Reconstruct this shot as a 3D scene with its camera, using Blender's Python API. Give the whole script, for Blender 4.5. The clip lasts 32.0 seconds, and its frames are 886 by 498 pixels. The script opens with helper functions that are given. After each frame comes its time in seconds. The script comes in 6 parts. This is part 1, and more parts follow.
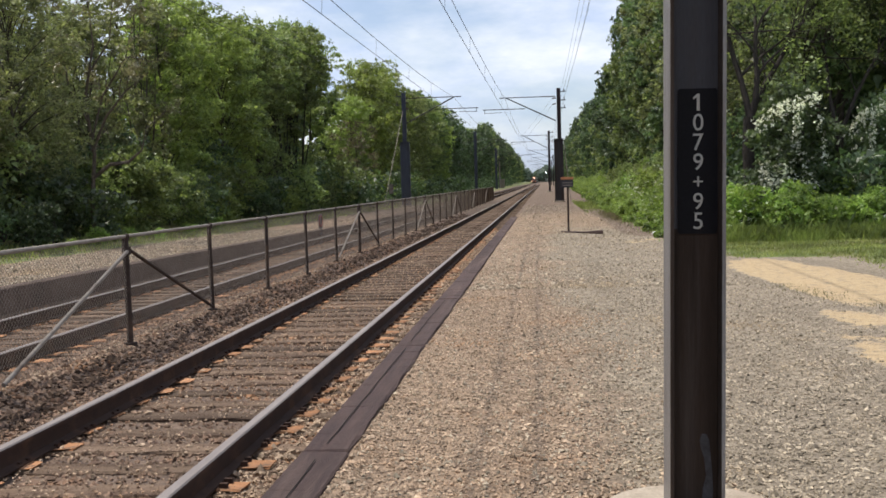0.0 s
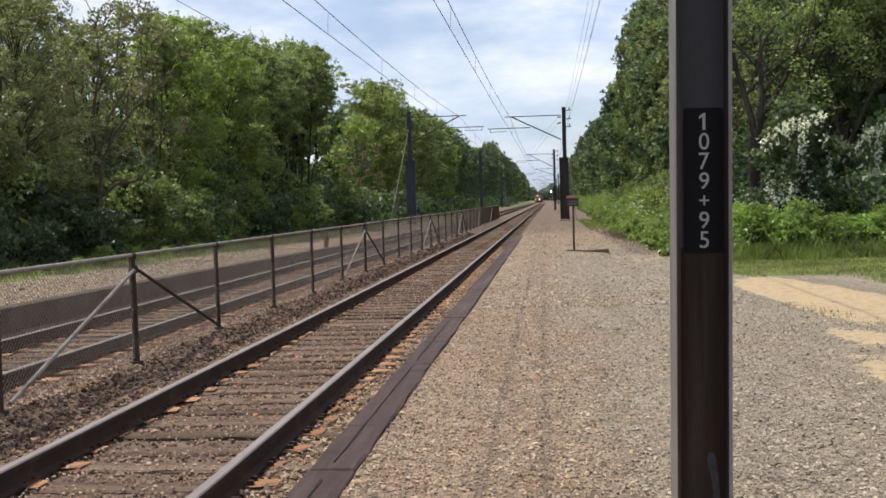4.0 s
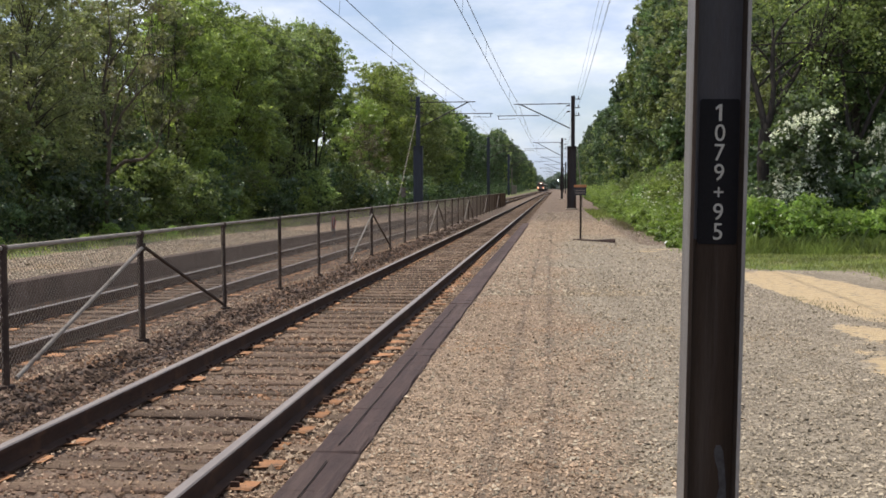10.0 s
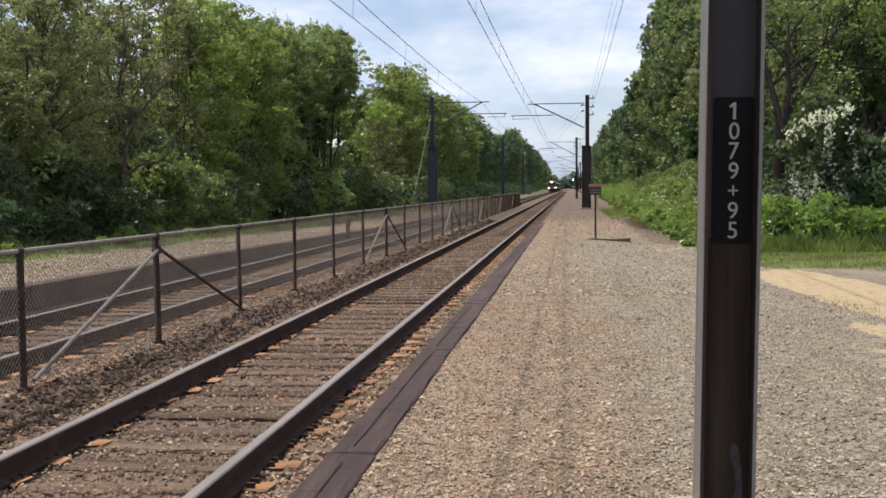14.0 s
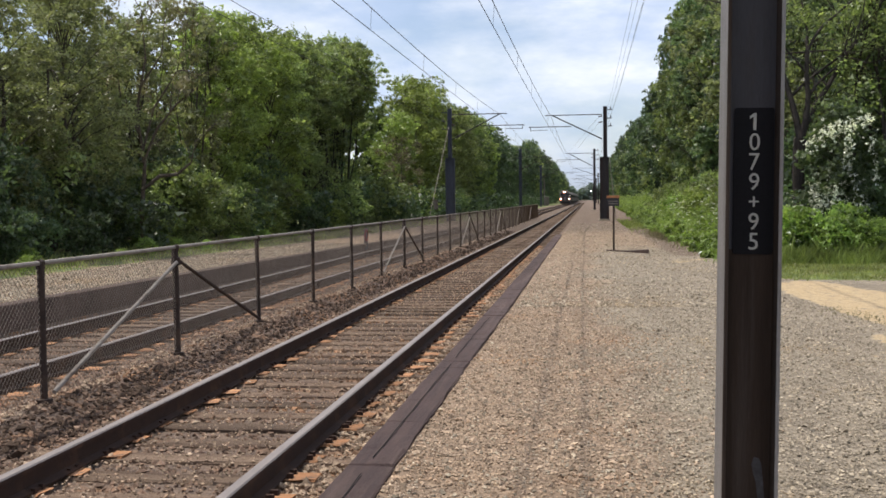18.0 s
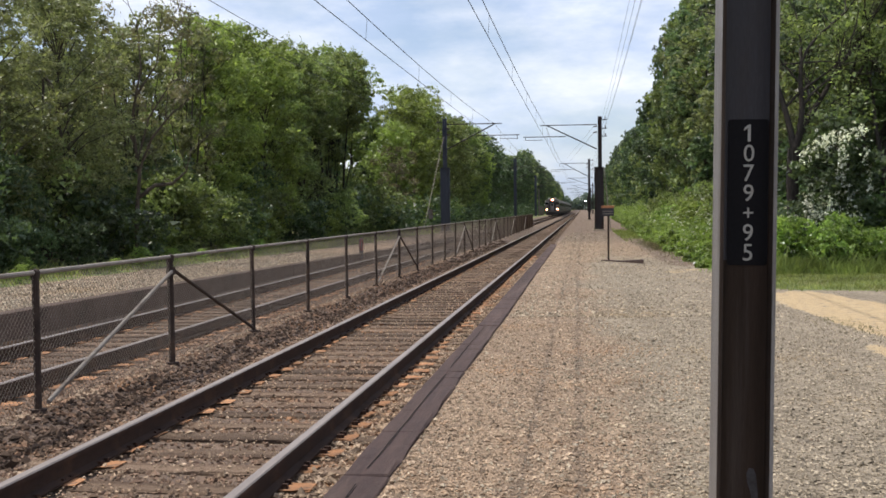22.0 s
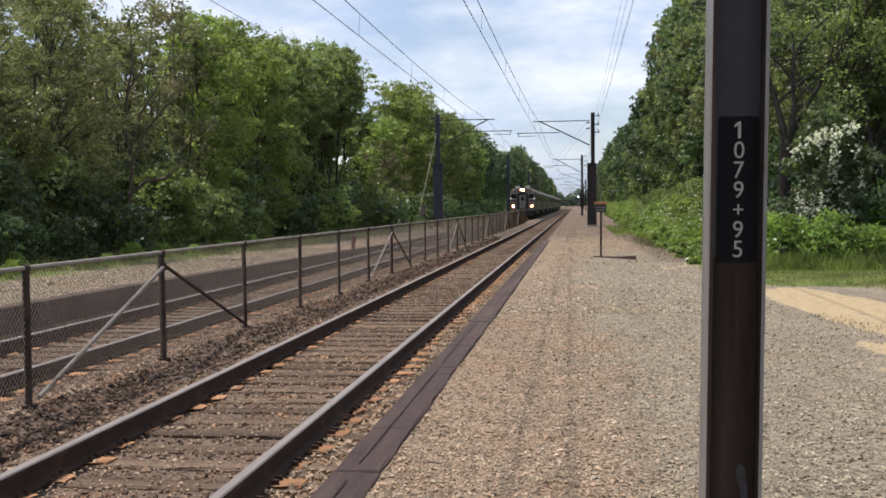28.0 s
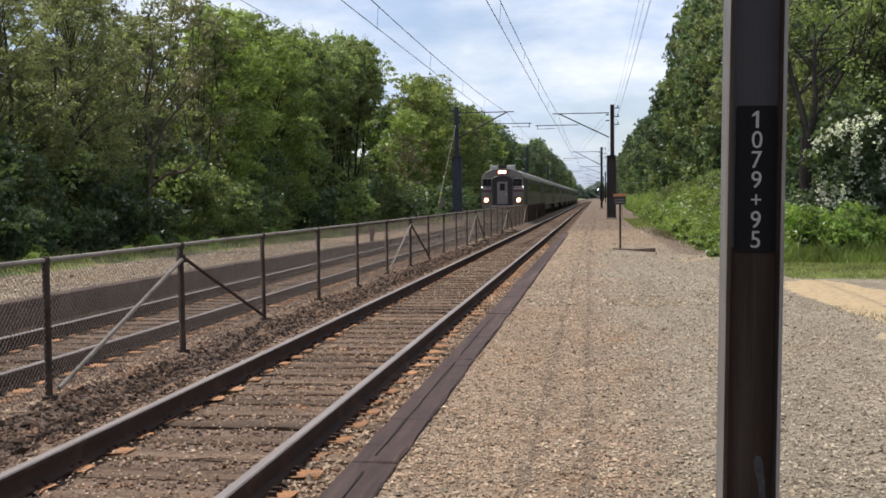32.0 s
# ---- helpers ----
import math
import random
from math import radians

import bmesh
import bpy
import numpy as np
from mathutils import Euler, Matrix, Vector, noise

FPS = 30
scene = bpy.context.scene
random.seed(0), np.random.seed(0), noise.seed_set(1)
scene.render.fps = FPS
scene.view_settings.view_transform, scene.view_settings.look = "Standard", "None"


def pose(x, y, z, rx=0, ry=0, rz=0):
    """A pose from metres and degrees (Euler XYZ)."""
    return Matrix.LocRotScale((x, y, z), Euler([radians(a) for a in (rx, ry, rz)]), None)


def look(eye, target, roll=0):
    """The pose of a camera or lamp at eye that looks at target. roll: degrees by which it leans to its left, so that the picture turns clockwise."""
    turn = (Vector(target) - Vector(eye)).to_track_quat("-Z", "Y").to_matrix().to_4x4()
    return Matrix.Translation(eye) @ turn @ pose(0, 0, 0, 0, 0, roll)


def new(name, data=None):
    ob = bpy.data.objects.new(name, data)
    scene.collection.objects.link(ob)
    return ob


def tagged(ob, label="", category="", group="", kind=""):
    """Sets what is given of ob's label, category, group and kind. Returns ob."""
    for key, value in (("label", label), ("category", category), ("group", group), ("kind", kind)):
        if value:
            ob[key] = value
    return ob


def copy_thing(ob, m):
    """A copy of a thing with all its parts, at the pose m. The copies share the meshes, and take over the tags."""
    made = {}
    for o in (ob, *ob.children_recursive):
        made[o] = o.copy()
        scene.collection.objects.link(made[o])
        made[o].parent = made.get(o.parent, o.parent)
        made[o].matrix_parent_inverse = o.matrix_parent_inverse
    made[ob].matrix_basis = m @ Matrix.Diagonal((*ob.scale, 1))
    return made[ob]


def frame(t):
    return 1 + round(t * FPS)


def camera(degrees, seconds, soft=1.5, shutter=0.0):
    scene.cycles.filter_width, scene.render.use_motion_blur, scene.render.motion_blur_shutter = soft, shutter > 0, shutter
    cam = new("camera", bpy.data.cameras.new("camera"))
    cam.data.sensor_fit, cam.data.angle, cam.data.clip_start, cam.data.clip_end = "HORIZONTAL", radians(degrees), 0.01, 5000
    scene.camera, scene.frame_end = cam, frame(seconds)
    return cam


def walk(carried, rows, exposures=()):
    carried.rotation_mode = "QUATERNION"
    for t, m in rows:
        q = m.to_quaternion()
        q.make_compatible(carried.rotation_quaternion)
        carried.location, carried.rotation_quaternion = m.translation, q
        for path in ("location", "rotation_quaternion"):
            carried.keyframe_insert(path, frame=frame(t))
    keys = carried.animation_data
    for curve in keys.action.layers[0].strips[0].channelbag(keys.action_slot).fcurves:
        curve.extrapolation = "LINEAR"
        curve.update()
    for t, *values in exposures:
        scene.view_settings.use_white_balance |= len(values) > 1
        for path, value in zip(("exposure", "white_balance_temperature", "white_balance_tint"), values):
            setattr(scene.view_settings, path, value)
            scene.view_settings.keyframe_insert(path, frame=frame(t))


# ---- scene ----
cam = camera(45.3, 32.0, soft=1.65)
PATH = [
    (0, (0.015, 0.067, 1.72), (-0.177, 2.054, 1.596), -1.6),
    (0.5, (-0.011, 0.092, 1.741), (-0.213, 2.078, 1.618), -1.9),
    (1, (0.025, 0.055, 1.718), (-0.179, 2.041, 1.608), -2.1),
    (1.5, (-0.014, 0.099, 1.733), (-0.218, 2.086, 1.63), -1.5),
    (2, (0.018, 0.057, 1.721), (-0.19, 2.045, 1.633), -1.6),
    (2.5, (0.001, 0.079, 1.723), (-0.208, 2.065, 1.621), -1.3),
    (3, (0.01, 0.061, 1.719), (-0.218, 2.045, 1.61), -1.8),
    (3.5, (0.01, 0.053, 1.723), (-0.196, 2.04, 1.627), -2.0),
    (5.5, (-0.002, 0.06, 1.716), (-0.224, 2.046, 1.631), -0.4),
    (6, (-0.016, 0.064, 1.72), (-0.243, 2.048, 1.613), -0.3),
    (6.5, (-0.02, 0.055, 1.717), (-0.237, 2.04, 1.615), -0.2),
    (7, (-0.027, 0.054, 1.717), (-0.238, 2.04, 1.619), -0.1),
    (7.5, (-0.024, 0.067, 1.716), (-0.232, 2.054, 1.615), -0.3),
    (8, (-0.028, 0.069, 1.717), (-0.244, 2.054, 1.604), -0.3),
    (8.5, (-0.008, 0.054, 1.717), (-0.222, 2.039, 1.602), -0.5),
    (9, (-0.023, 0.064, 1.716), (-0.234, 2.049, 1.598), -0.4),
    (9.5, (-0.014, 0.059, 1.715), (-0.229, 2.044, 1.599), -0.3),
    (10, (-0.025, 0.063, 1.718), (-0.236, 2.049, 1.603), -0.2),
    (10.5, (-0.034, 0.085, 1.715), (-0.252, 2.071, 1.618), -0.2),
    (11, (-0.022, 0.057, 1.722), (-0.259, 2.041, 1.625), -0.1),
    (11.5, (-0.023, 0.063, 1.717), (-0.252, 2.047, 1.615), -0.2),
    (12, (-0.022, 0.06, 1.723), (-0.246, 2.045, 1.619), -0.2),
    (12.5, (-0.011, 0.055, 1.701), (-0.243, 2.039, 1.601), -0.4),
    (13, (-0.02, 0.065, 1.72), (-0.258, 2.048, 1.607), -0.5),
    (13.5, (-0.023, 0.067, 1.721), (-0.262, 2.049, 1.605), -0.5),
    (14, (-0.019, 0.065, 1.718), (-0.258, 2.047, 1.604), -0.6),
    (14.5, (-0.027, 0.081, 1.703), (-0.272, 2.063, 1.601), -0.6),
    (15, (-0.016, 0.051, 1.722), (-0.285, 2.03, 1.621), -0.5),
    (15.5, (-0.021, 0.053, 1.719), (-0.29, 2.033, 1.626), -0.5),
    (17.5, (-0.028, 0.064, 1.715), (-0.3, 2.043, 1.619), -0.6),
    (18, (-0.027, 0.069, 1.718), (-0.299, 2.049, 1.626), -0.7),
    (18.5, (-0.043, 0.079, 1.724), (-0.312, 2.059, 1.636), -0.4),
    (19, (-0.026, 0.062, 1.719), (-0.281, 2.044, 1.635), -0.2),
    (19.5, (-0.021, 0.056, 1.72), (-0.276, 2.038, 1.636), -0.4),
    (20, (-0.03, 0.064, 1.719), (-0.29, 2.045, 1.637), -0.4),
    (20.5, (-0.04, 0.067, 1.729), (-0.302, 2.049, 1.655), -0.4),
    (21, (-0.03, 0.057, 1.723), (-0.285, 2.039, 1.652), -0.5),
    (21.5, (-0.036, 0.066, 1.733), (-0.289, 2.048, 1.664), -0.5),
    (22, (-0.029, 0.059, 1.723), (-0.291, 2.04, 1.649), -0.6),
    (22.5, (-0.023, 0.06, 1.718), (-0.286, 2.041, 1.645), -0.6),
    (23, (-0.027, 0.05, 1.726), (-0.291, 2.032, 1.661), -0.7),
    (23.5, (-0.039, 0.076, 1.721), (-0.299, 2.058, 1.66), -0.7),
    (24, (-0.019, 0.047, 1.727), (-0.286, 2.028, 1.672), -0.8),
    (24.5, (-0.025, 0.054, 1.709), (-0.294, 2.035, 1.656), -0.7),
    (25, (-0.017, 0.039, 1.727), (-0.293, 2.019, 1.667), -0.6),
    (25.5, (-0.024, 0.045, 1.73), (-0.306, 2.024, 1.671), -0.7),
    (27.5, (-0.031, 0.062, 1.737), (-0.297, 2.042, 1.645), -0.4),
    (28, (-0.017, 0.061, 1.725), (-0.266, 2.044, 1.643), -0.5),
    (28.5, (-0.007, 0.055, 1.714), (-0.269, 2.036, 1.627), -0.6),
    (29, (-0.013, 0.064, 1.721), (-0.274, 2.044, 1.619), -0.6),
    (29.5, (-0.012, 0.071, 1.711), (-0.272, 2.052, 1.612), -0.6),
    (30, (-0.023, 0.073, 1.718), (-0.293, 2.052, 1.612), -0.6),
    (30.5, (-0.035, 0.076, 1.73), (-0.31, 2.055, 1.639), -0.6),
    (31, (-0.03, 0.082, 1.723), (-0.302, 2.062, 1.635), -0.6),
    (31.5, (-0.017, 0.078, 1.722), (-0.275, 2.059, 1.63), -0.7),
    (32, (-0.001, 0.071, 1.714), (-0.286, 2.048, 1.619), -0.6),
]
walk(cam, [(t, look(e, g, r)) for t, e, g, r in PATH])

# ---- light ----
SUN_EL, SUN_AZ = radians(69.9), radians(-72)
world = bpy.data.worlds.new("sky")
scene.world = world
world.use_nodes = True
wn, wl = world.node_tree.nodes, world.node_tree.links
wn.clear()
sky = wn.new("ShaderNodeTexSky")
sky.sky_type, sky.sun_disc = "NISHITA", False
sky.sun_elevation, sky.sun_rotation = SUN_EL, SUN_AZ
sky.dust_density, sky.ozone_density = 1.0, 2.5
sky_bg = wn.new("ShaderNodeBackground")
sky_bg.inputs["Strength"].default_value = 0.10
wl.new(sky.outputs[0], sky_bg.inputs["Color"])
cloud_bg = wn.new("ShaderNodeBackground")
cloud_bg.inputs["Strength"].default_value = 0.85
tc = wn.new("ShaderNodeTexCoord")
mp = wn.new("ShaderNodeMapping")
mp.inputs["Scale"].default_value = (1.6, 1.6, 4.6)
wl.new(tc.outputs["Generated"], mp.inputs["Vector"])
cn = wn.new("ShaderNodeTexNoise")
cn.inputs["Scale"].default_value, cn.inputs["Detail"].default_value, cn.inputs["Roughness"].default_value = 2.6, 7, 0.55
wl.new(mp.outputs[0], cn.inputs["Vector"])
cr = wn.new("ShaderNodeValToRGB")
cr.color_ramp.elements[0].position, cr.color_ramp.elements[1].position = 0.38, 0.62
cr.color_ramp.elements[0].color, cr.color_ramp.elements[1].color = (0.42, 0.42, 0.42, 1), (1, 1, 1, 1)
wl.new(cn.outputs[0], cr.inputs[0])
cn2 = wn.new("ShaderNodeTexNoise")
cn2.inputs["Scale"].default_value, cn2.inputs["Detail"].default_value, cn2.inputs["Roughness"].default_value = 3.4, 8, 0.6
off = wn.new("ShaderNodeMapping")
off.inputs["Location"].default_value, off.inputs["Scale"].default_value = (3.1, 1.7, 0.4), (1.6, 1.6, 4.6)
wl.new(tc.outputs["Generated"], off.inputs["Vector"]), wl.new(off.outputs[0], cn2.inputs["Vector"])
cr2 = wn.new("ShaderNodeValToRGB")
cr2.color_ramp.elements[0].position, cr2.color_ramp.elements[1].position = 0.40, 0.60
cr2.color_ramp.elements[0].color, cr2.color_ramp.elements[1].color = (0.61, 0.725, 0.975, 1), (1.005, 1.04, 1.14, 1)
wl.new(cn2.outputs[0], cr2.inputs[0]), wl.new(cr2.outputs[0], cloud_bg.inputs["Color"])
mix = wn.new("ShaderNodeMixShader")
wl.new(cr.outputs[0], mix.inputs[0]), wl.new(sky_bg.outputs[0], mix.inputs[1]), wl.new(cloud_bg.outputs[0], mix.inputs[2])
wo = wn.new("ShaderNodeOutputWorld")
wl.new(mix.outputs[0], wo.inputs[0])

sun = new("sun", bpy.data.lights.new("sun", "SUN"))
sun.data.energy, sun.data.angle, sun.data.color = 4.4, radians(0.6), (1.0, 0.94, 0.85)
sun.matrix_world = look((math.sin(SUN_AZ) * math.cos(SUN_EL) * 60, math.cos(SUN_AZ) * math.cos(SUN_EL) * 60, math.sin(SUN_EL) * 60), (0, 0, 0))
scene.view_settings.exposure = 0.31


# ---- materials ----
def surf(name, a, b, scale=6.0, rough=0.8, metal=0.0, bump=0.3, fine=60.0, c=None, cscale=0.8, per="", spread=0.25, stretch=(1, 1, 1), bumpdist=0.01):
    """Two colours mixed by grain, a third in stains, fine relief; per: 'object' or 'island' varies the brightness piece by piece."""
    m = bpy.data.materials.new(name)
    m.use_nodes = True
    n, l = m.node_tree.nodes, m.node_tree.links
    p = n["Principled BSDF"]
    p.inputs["Roughness"].default_value, p.inputs["Metallic"].default_value = rough, metal
    p.inputs["Specular IOR Level"].default_value = 0.18 if rough > 0.7 else 0.4
    co = n.new("ShaderNodeTexCoord")
    mpg = n.new("ShaderNodeMapping")
    mpg.inputs["Scale"].default_value = stretch
    l.new(co.outputs["Object"], mpg.inputs["Vector"])

    def noisy(s, d=6, r=0.6):
        t = n.new("ShaderNodeTexNoise")
        t.inputs["Scale"].default_value, t.inputs["Detail"].default_value, t.inputs["Roughness"].default_value = s, d, r
        l.new(mpg.outputs[0], t.inputs["Vector"])
        return t

    def ramp(src, lo, hi):
        r = n.new("ShaderNodeMapRange")
        r.inputs["From Min"].default_value, r.inputs["From Max"].default_value = lo, hi
        l.new(src, r.inputs["Value"])
        return r.outputs[0]

    def blend(f, x, y, kind="MIX"):
        g = n.new("ShaderNodeMix")
        g.data_type, g.blend_type = "RGBA", kind
        for k, v in ((0, f), (6, x), (7, y)):
            if isinstance(v, (int, float)):
                g.inputs[k].default_value = v
            elif isinstance(v, tuple):
                g.inputs[k].default_value = (*v, 1)
            else:
                l.new(v, g.inputs[k])
        return g.outputs[2]

    big, small = noisy(scale), noisy(fine, 4, 0.7)
    col = blend(ramp(big.outputs[0], 0.3, 0.7), a, b)
    if c:
        col = blend(ramp(noisy(cscale, 5, 0.65).outputs[0], 0.52, 0.68), col, c)
    col = blend(ramp(small.outputs[0], 0.25, 0.75), blend(1.0, col, (0.72, 0.72, 0.72), "MULTIPLY"), blend(1.0, col, (1.2, 1.2, 1.2), "MULTIPLY"))
    if per:
        r = n.new("ShaderNodeObjectInfo") if per == "object" else n.new("ShaderNodeNewGeometry")
        v = r.outputs["Random"] if per == "object" else r.outputs["Random Per Island"]
        mr = n.new("ShaderNodeMapRange")
        mr.inputs["To Min"].default_value, mr.inputs["To Max"].default_value = 1 - spread, 1 + spread
        l.new(v, mr.inputs["Value"])
        hs = n.new("ShaderNodeHueSaturation")
        l.new(mr.outputs[0], hs.inputs["Value"])
        l.new(col, hs.inputs["Color"])
        col = hs.outputs[0]
    l.new(col, p.inputs["Base Color"])
    if bump:
        bp = n.new("ShaderNodeBump")
        bp.inputs["Strength"].default_value, bp.inputs["Distance"].default_value = bump, bumpdist
        l.new(small.outputs[0], bp.inputs["Height"])
        l.new(bp.outputs[0], p.inputs["Normal"])
    rr = n.new("ShaderNodeMapRange")
    rr.inputs["To Min"].default_value, rr.inputs["To Max"].default_value = max(0.02, rough - 0.12), min(1, rough + 0.12)
    l.new(big.outputs[0], rr.inputs["Value"])
    l.new(rr.outputs[0], p.inputs["Roughness"])
    return m


def leafy(name, a, b, trans=0.35, spread=0.35):
    m = bpy.data.materials.new(name)
    m.use_nodes = True
    n, l = m.node_tree.nodes, m.node_tree.links
    p, out = n["Principled BSDF"], n["Material Output"]
    p.inputs["Roughness"].default_value = 0.46
    p.inputs["Specular IOR Level"].default_value = 0.5
    g = n.new("ShaderNodeNewGeometry")
    oi = n.new("ShaderNodeObjectInfo")
    mx = n.new("ShaderNodeMix")
    mx.data_type = "RGBA"
    mx.inputs[6].default_value, mx.inputs[7].default_value = (*a, 1), (*b, 1)
    l.new(g.outputs["Random Per Island"], mx.inputs[0])
    # younger and older growth, mass by mass
    gn = n.new("ShaderNodeTexNoise")
    gn.inputs["Scale"].default_value, gn.inputs["Detail"].default_value, gn.inputs["Roughness"].default_value = 0.75, 3, 0.6
    l.new(g.outputs["Position"], gn.inputs["Vector"])
    gr = n.new("ShaderNodeMapRange")
    gr.inputs["From Min"].default_value, gr.inputs["From Max"].default_value = 0.34, 0.66
    gr.inputs["To Min"].default_value, gr.inputs["To Max"].default_value = 0.55, 1.6
    l.new(gn.outputs[0], gr.inputs["Value"])
    grow = n.new("ShaderNodeHueSaturation")
    l.new(gr.outputs[0], grow.inputs["Value"]), l.new(mx.outputs[2], grow.inputs["Color"])
    mr = n.new("ShaderNodeMapRange")
    mr.inputs["To Min"].default_value, mr.inputs["To Max"].default_value = 1 - spread, 1 + spread
    l.new(oi.outputs["Random"], mr.inputs["Value"])
    mh = n.new("ShaderNodeMapRange")
    mh.inputs["To Min"].default_value, mh.inputs["To Max"].default_value = 0.491, 0.511
    l.new(oi.outputs["Random"], mh.inputs["Value"])
    hs = n.new("ShaderNodeHueSaturation")
    l.new(mr.outputs[0], hs.inputs["Value"]), l.new(mh.outputs[0], hs.inputs["Hue"]), l.new(grow.outputs[0], hs.inputs["Color"])
    l.new(hs.outputs[0], p.inputs["Base Color"])
    tr = n.new("ShaderNodeBsdfTranslucent")
    yel = n.new("ShaderNodeMix")
    yel.data_type, yel.blend_type = "RGBA", "MULTIPLY"
    yel.inputs[0].default_value, yel.inputs[7].default_value = 1.0, (1.56, 1.65, 1.05, 1)
    l.new(hs.outputs[0], yel.inputs[6]), l.new(yel.outputs[2], tr.inputs["Color"])
    ms = n.new("ShaderNodeMixShader")
    ms.inputs[0].default_value = trans
    l.new(p.outputs[0], ms.inputs[1]), l.new(tr.outputs[0], ms.inputs[2]), l.new(ms.outputs[0], out.inputs["Surface"])
    return m


def plain(name, colour, rough=0.5, metal=0.0, glow=0.0):
    m = bpy.data.materials.new(name)
    m.use_nodes = True
    p = m.node_tree.nodes["Principled BSDF"]
    p.inputs["Base Color"].default_value, p.inputs["Roughness"].default_value, p.inputs["Metallic"].default_value = (*colour, 1), rough, metal
    p.inputs["Specular IOR Level"].default_value = 0.25
    if glow:
        p.inputs["Emission Color"].default_value, p.inputs["Emission Strength"].default_value = (*colour, 1), glow
    return m


M_RAIL = surf("rusty_rail_side", (0.030, 0.018, 0.014), (0.052, 0.030, 0.022), 9, 0.85, 0.0, 0.4, 90, c=(0.075, 0.040, 0.025), cscale=2.5)
M_RAILTOP = surf("worn_rail_top", (0.165, 0.140, 0.130), (0.235, 0.203, 0.190), 3, 0.62, 0.25, 0.1, 50, stretch=(6, 0.4, 6))
M_TIE = surf("weathered_tie_wood", (0.099, 0.066, 0.047), (0.176, 0.125, 0.088), 5, 0.92, 0, 0.9, 40, c=(0.062, 0.038, 0.027), cscale=1.5, per="object", spread=0.4, stretch=(0.25, 3, 3), bumpdist=0.02)
M_PLATE = surf("rust_tie_plate", (0.27, 0.128, 0.062), (0.39, 0.205, 0.108), 14, 0.92, 0.0, 0.6, 80, c=(0.129, 0.085, 0.059), cscale=7, per="object", spread=0.35)
M_TIMBER = surf("creosoted_timber", (0.040, 0.026, 0.025), (0.075, 0.050, 0.045), 4, 0.8, 0, 0.8, 36, c=(0.10, 0.07, 0.06), cscale=1.2, per="object", spread=0.2, stretch=(4, 0.25, 4), bumpdist=0.015)
M_STONE = surf("grey_gravel_stone", (0.239, 0.197, 0.144), (0.409, 0.344, 0.257), 3, 0.9, 0, 0.3, 90, c=(0.322, 0.244, 0.157), cscale=0.45, per="island", spread=0.5)
M_STONEWARM = surf("brown_gravel_stone", (0.248, 0.179, 0.124), (0.426, 0.324, 0.231), 3, 0.9, 0, 0.3, 90, c=(0.348, 0.222, 0.135), cscale=0.6, per="island", spread=0.5)
M_BALLAST = surf("ballast_stone", (0.136, 0.086, 0.061), (0.251, 0.171, 0.121), 3, 0.92, 0, 0.4, 70, c=(0.273, 0.145, 0.075), cscale=0.7, per="island", spread=0.55)
M_GALV = surf("weathered_galvanised_steel", (0.180, 0.155, 0.133), (0.261, 0.230, 0.200), 8, 0.75, 0.0, 0.15, 60, c=(0.135, 0.104, 0.086), cscale=3)
M_POSTBROWN = surf("brown_fence_post", (0.032, 0.022, 0.018), (0.062, 0.044, 0.036), 7, 0.85, 0.0, 0.25, 70, c=(0.09, 0.058, 0.04), cscale=3)
M_CHAIN = surf("dull_chain_link", (0.145, 0.121, 0.103), (0.207, 0.176, 0.153), 5, 0.8, 0.0, 0, 60)
M_SMEAR = surf("dull_pale_smear", (0.052, 0.048, 0.049), (0.085, 0.081, 0.084), 20, 0.8, 0, 0.1, 60)
M_MAST = surf("weathered_steel_mast", (0.043, 0.036, 0.037), (0.072, 0.060, 0.061), 3, 0.7, 0.2, 0.25, 50, c=(0.064, 0.034, 0.024), cscale=1.4, stretch=(3, 3, 0.35))
M_NEARMAST = surf("grey_galvanised_column", (0.175, 0.162, 0.153), (0.253, 0.235, 0.221), 3, 0.55, 0.2, 0.2, 60, c=(0.115, 0.092, 0.081), cscale=1.6, stretch=(5, 5, 0.35))
# Brown dirt streaks, with the shade of the recess put into the colour
M_WEB = surf("dirt_and_shade_web", (0.026, 0.017, 0.012), (0.050, 0.034, 0.025), 3.2, 0.8, 0.0, 0.2, 60, c=(0.066, 0.050, 0.041), cscale=1.1, stretch=(6, 6, 0.25))
# The column's grey, darkened for the shade between the flanges
M_WEBGREY = surf("shade_grey_web", (0.039, 0.037, 0.042), (0.055, 0.052, 0.058), 3, 0.7, 0.1, 0.15, 60, c=(0.047, 0.042, 0.043), cscale=1.4, stretch=(5, 5, 0.35))
M_MASTBLUE = surf("blue_grey_steel_mast", (0.060, 0.066, 0.092), (0.092, 0.100, 0.130), 3, 0.65, 0.2, 0.2, 50, c=(0.052, 0.05, 0.06), cscale=1.2, stretch=(3, 3, 0.4))
M_CRACK = plain("dark_wood_crack", (0.008, 0.006, 0.005), 1.0)
M_WIRE = plain("dark_bronze_wire", (0.05, 0.045, 0.045), 0.6, 0.5)
M_CONC = surf("tan_concrete", (0.290, 0.242, 0.189), (0.396, 0.339, 0.268), 5, 0.85, 0, 0.4, 60, c=(0.238, 0.189, 0.141), cscale=2)
M_WALL = surf("dark_platform_edge", (0.072, 0.049, 0.040), (0.110, 0.078, 0.064), 3, 0.9, 0, 0.5, 40, c=(0.052, 0.037, 0.031), cscale=1)
M_PLATEBLK = surf("black_number_plate", (0.006, 0.0055, 0.007), (0.010, 0.009, 0.011), 10, 0.75, 0, 0.05, 60)
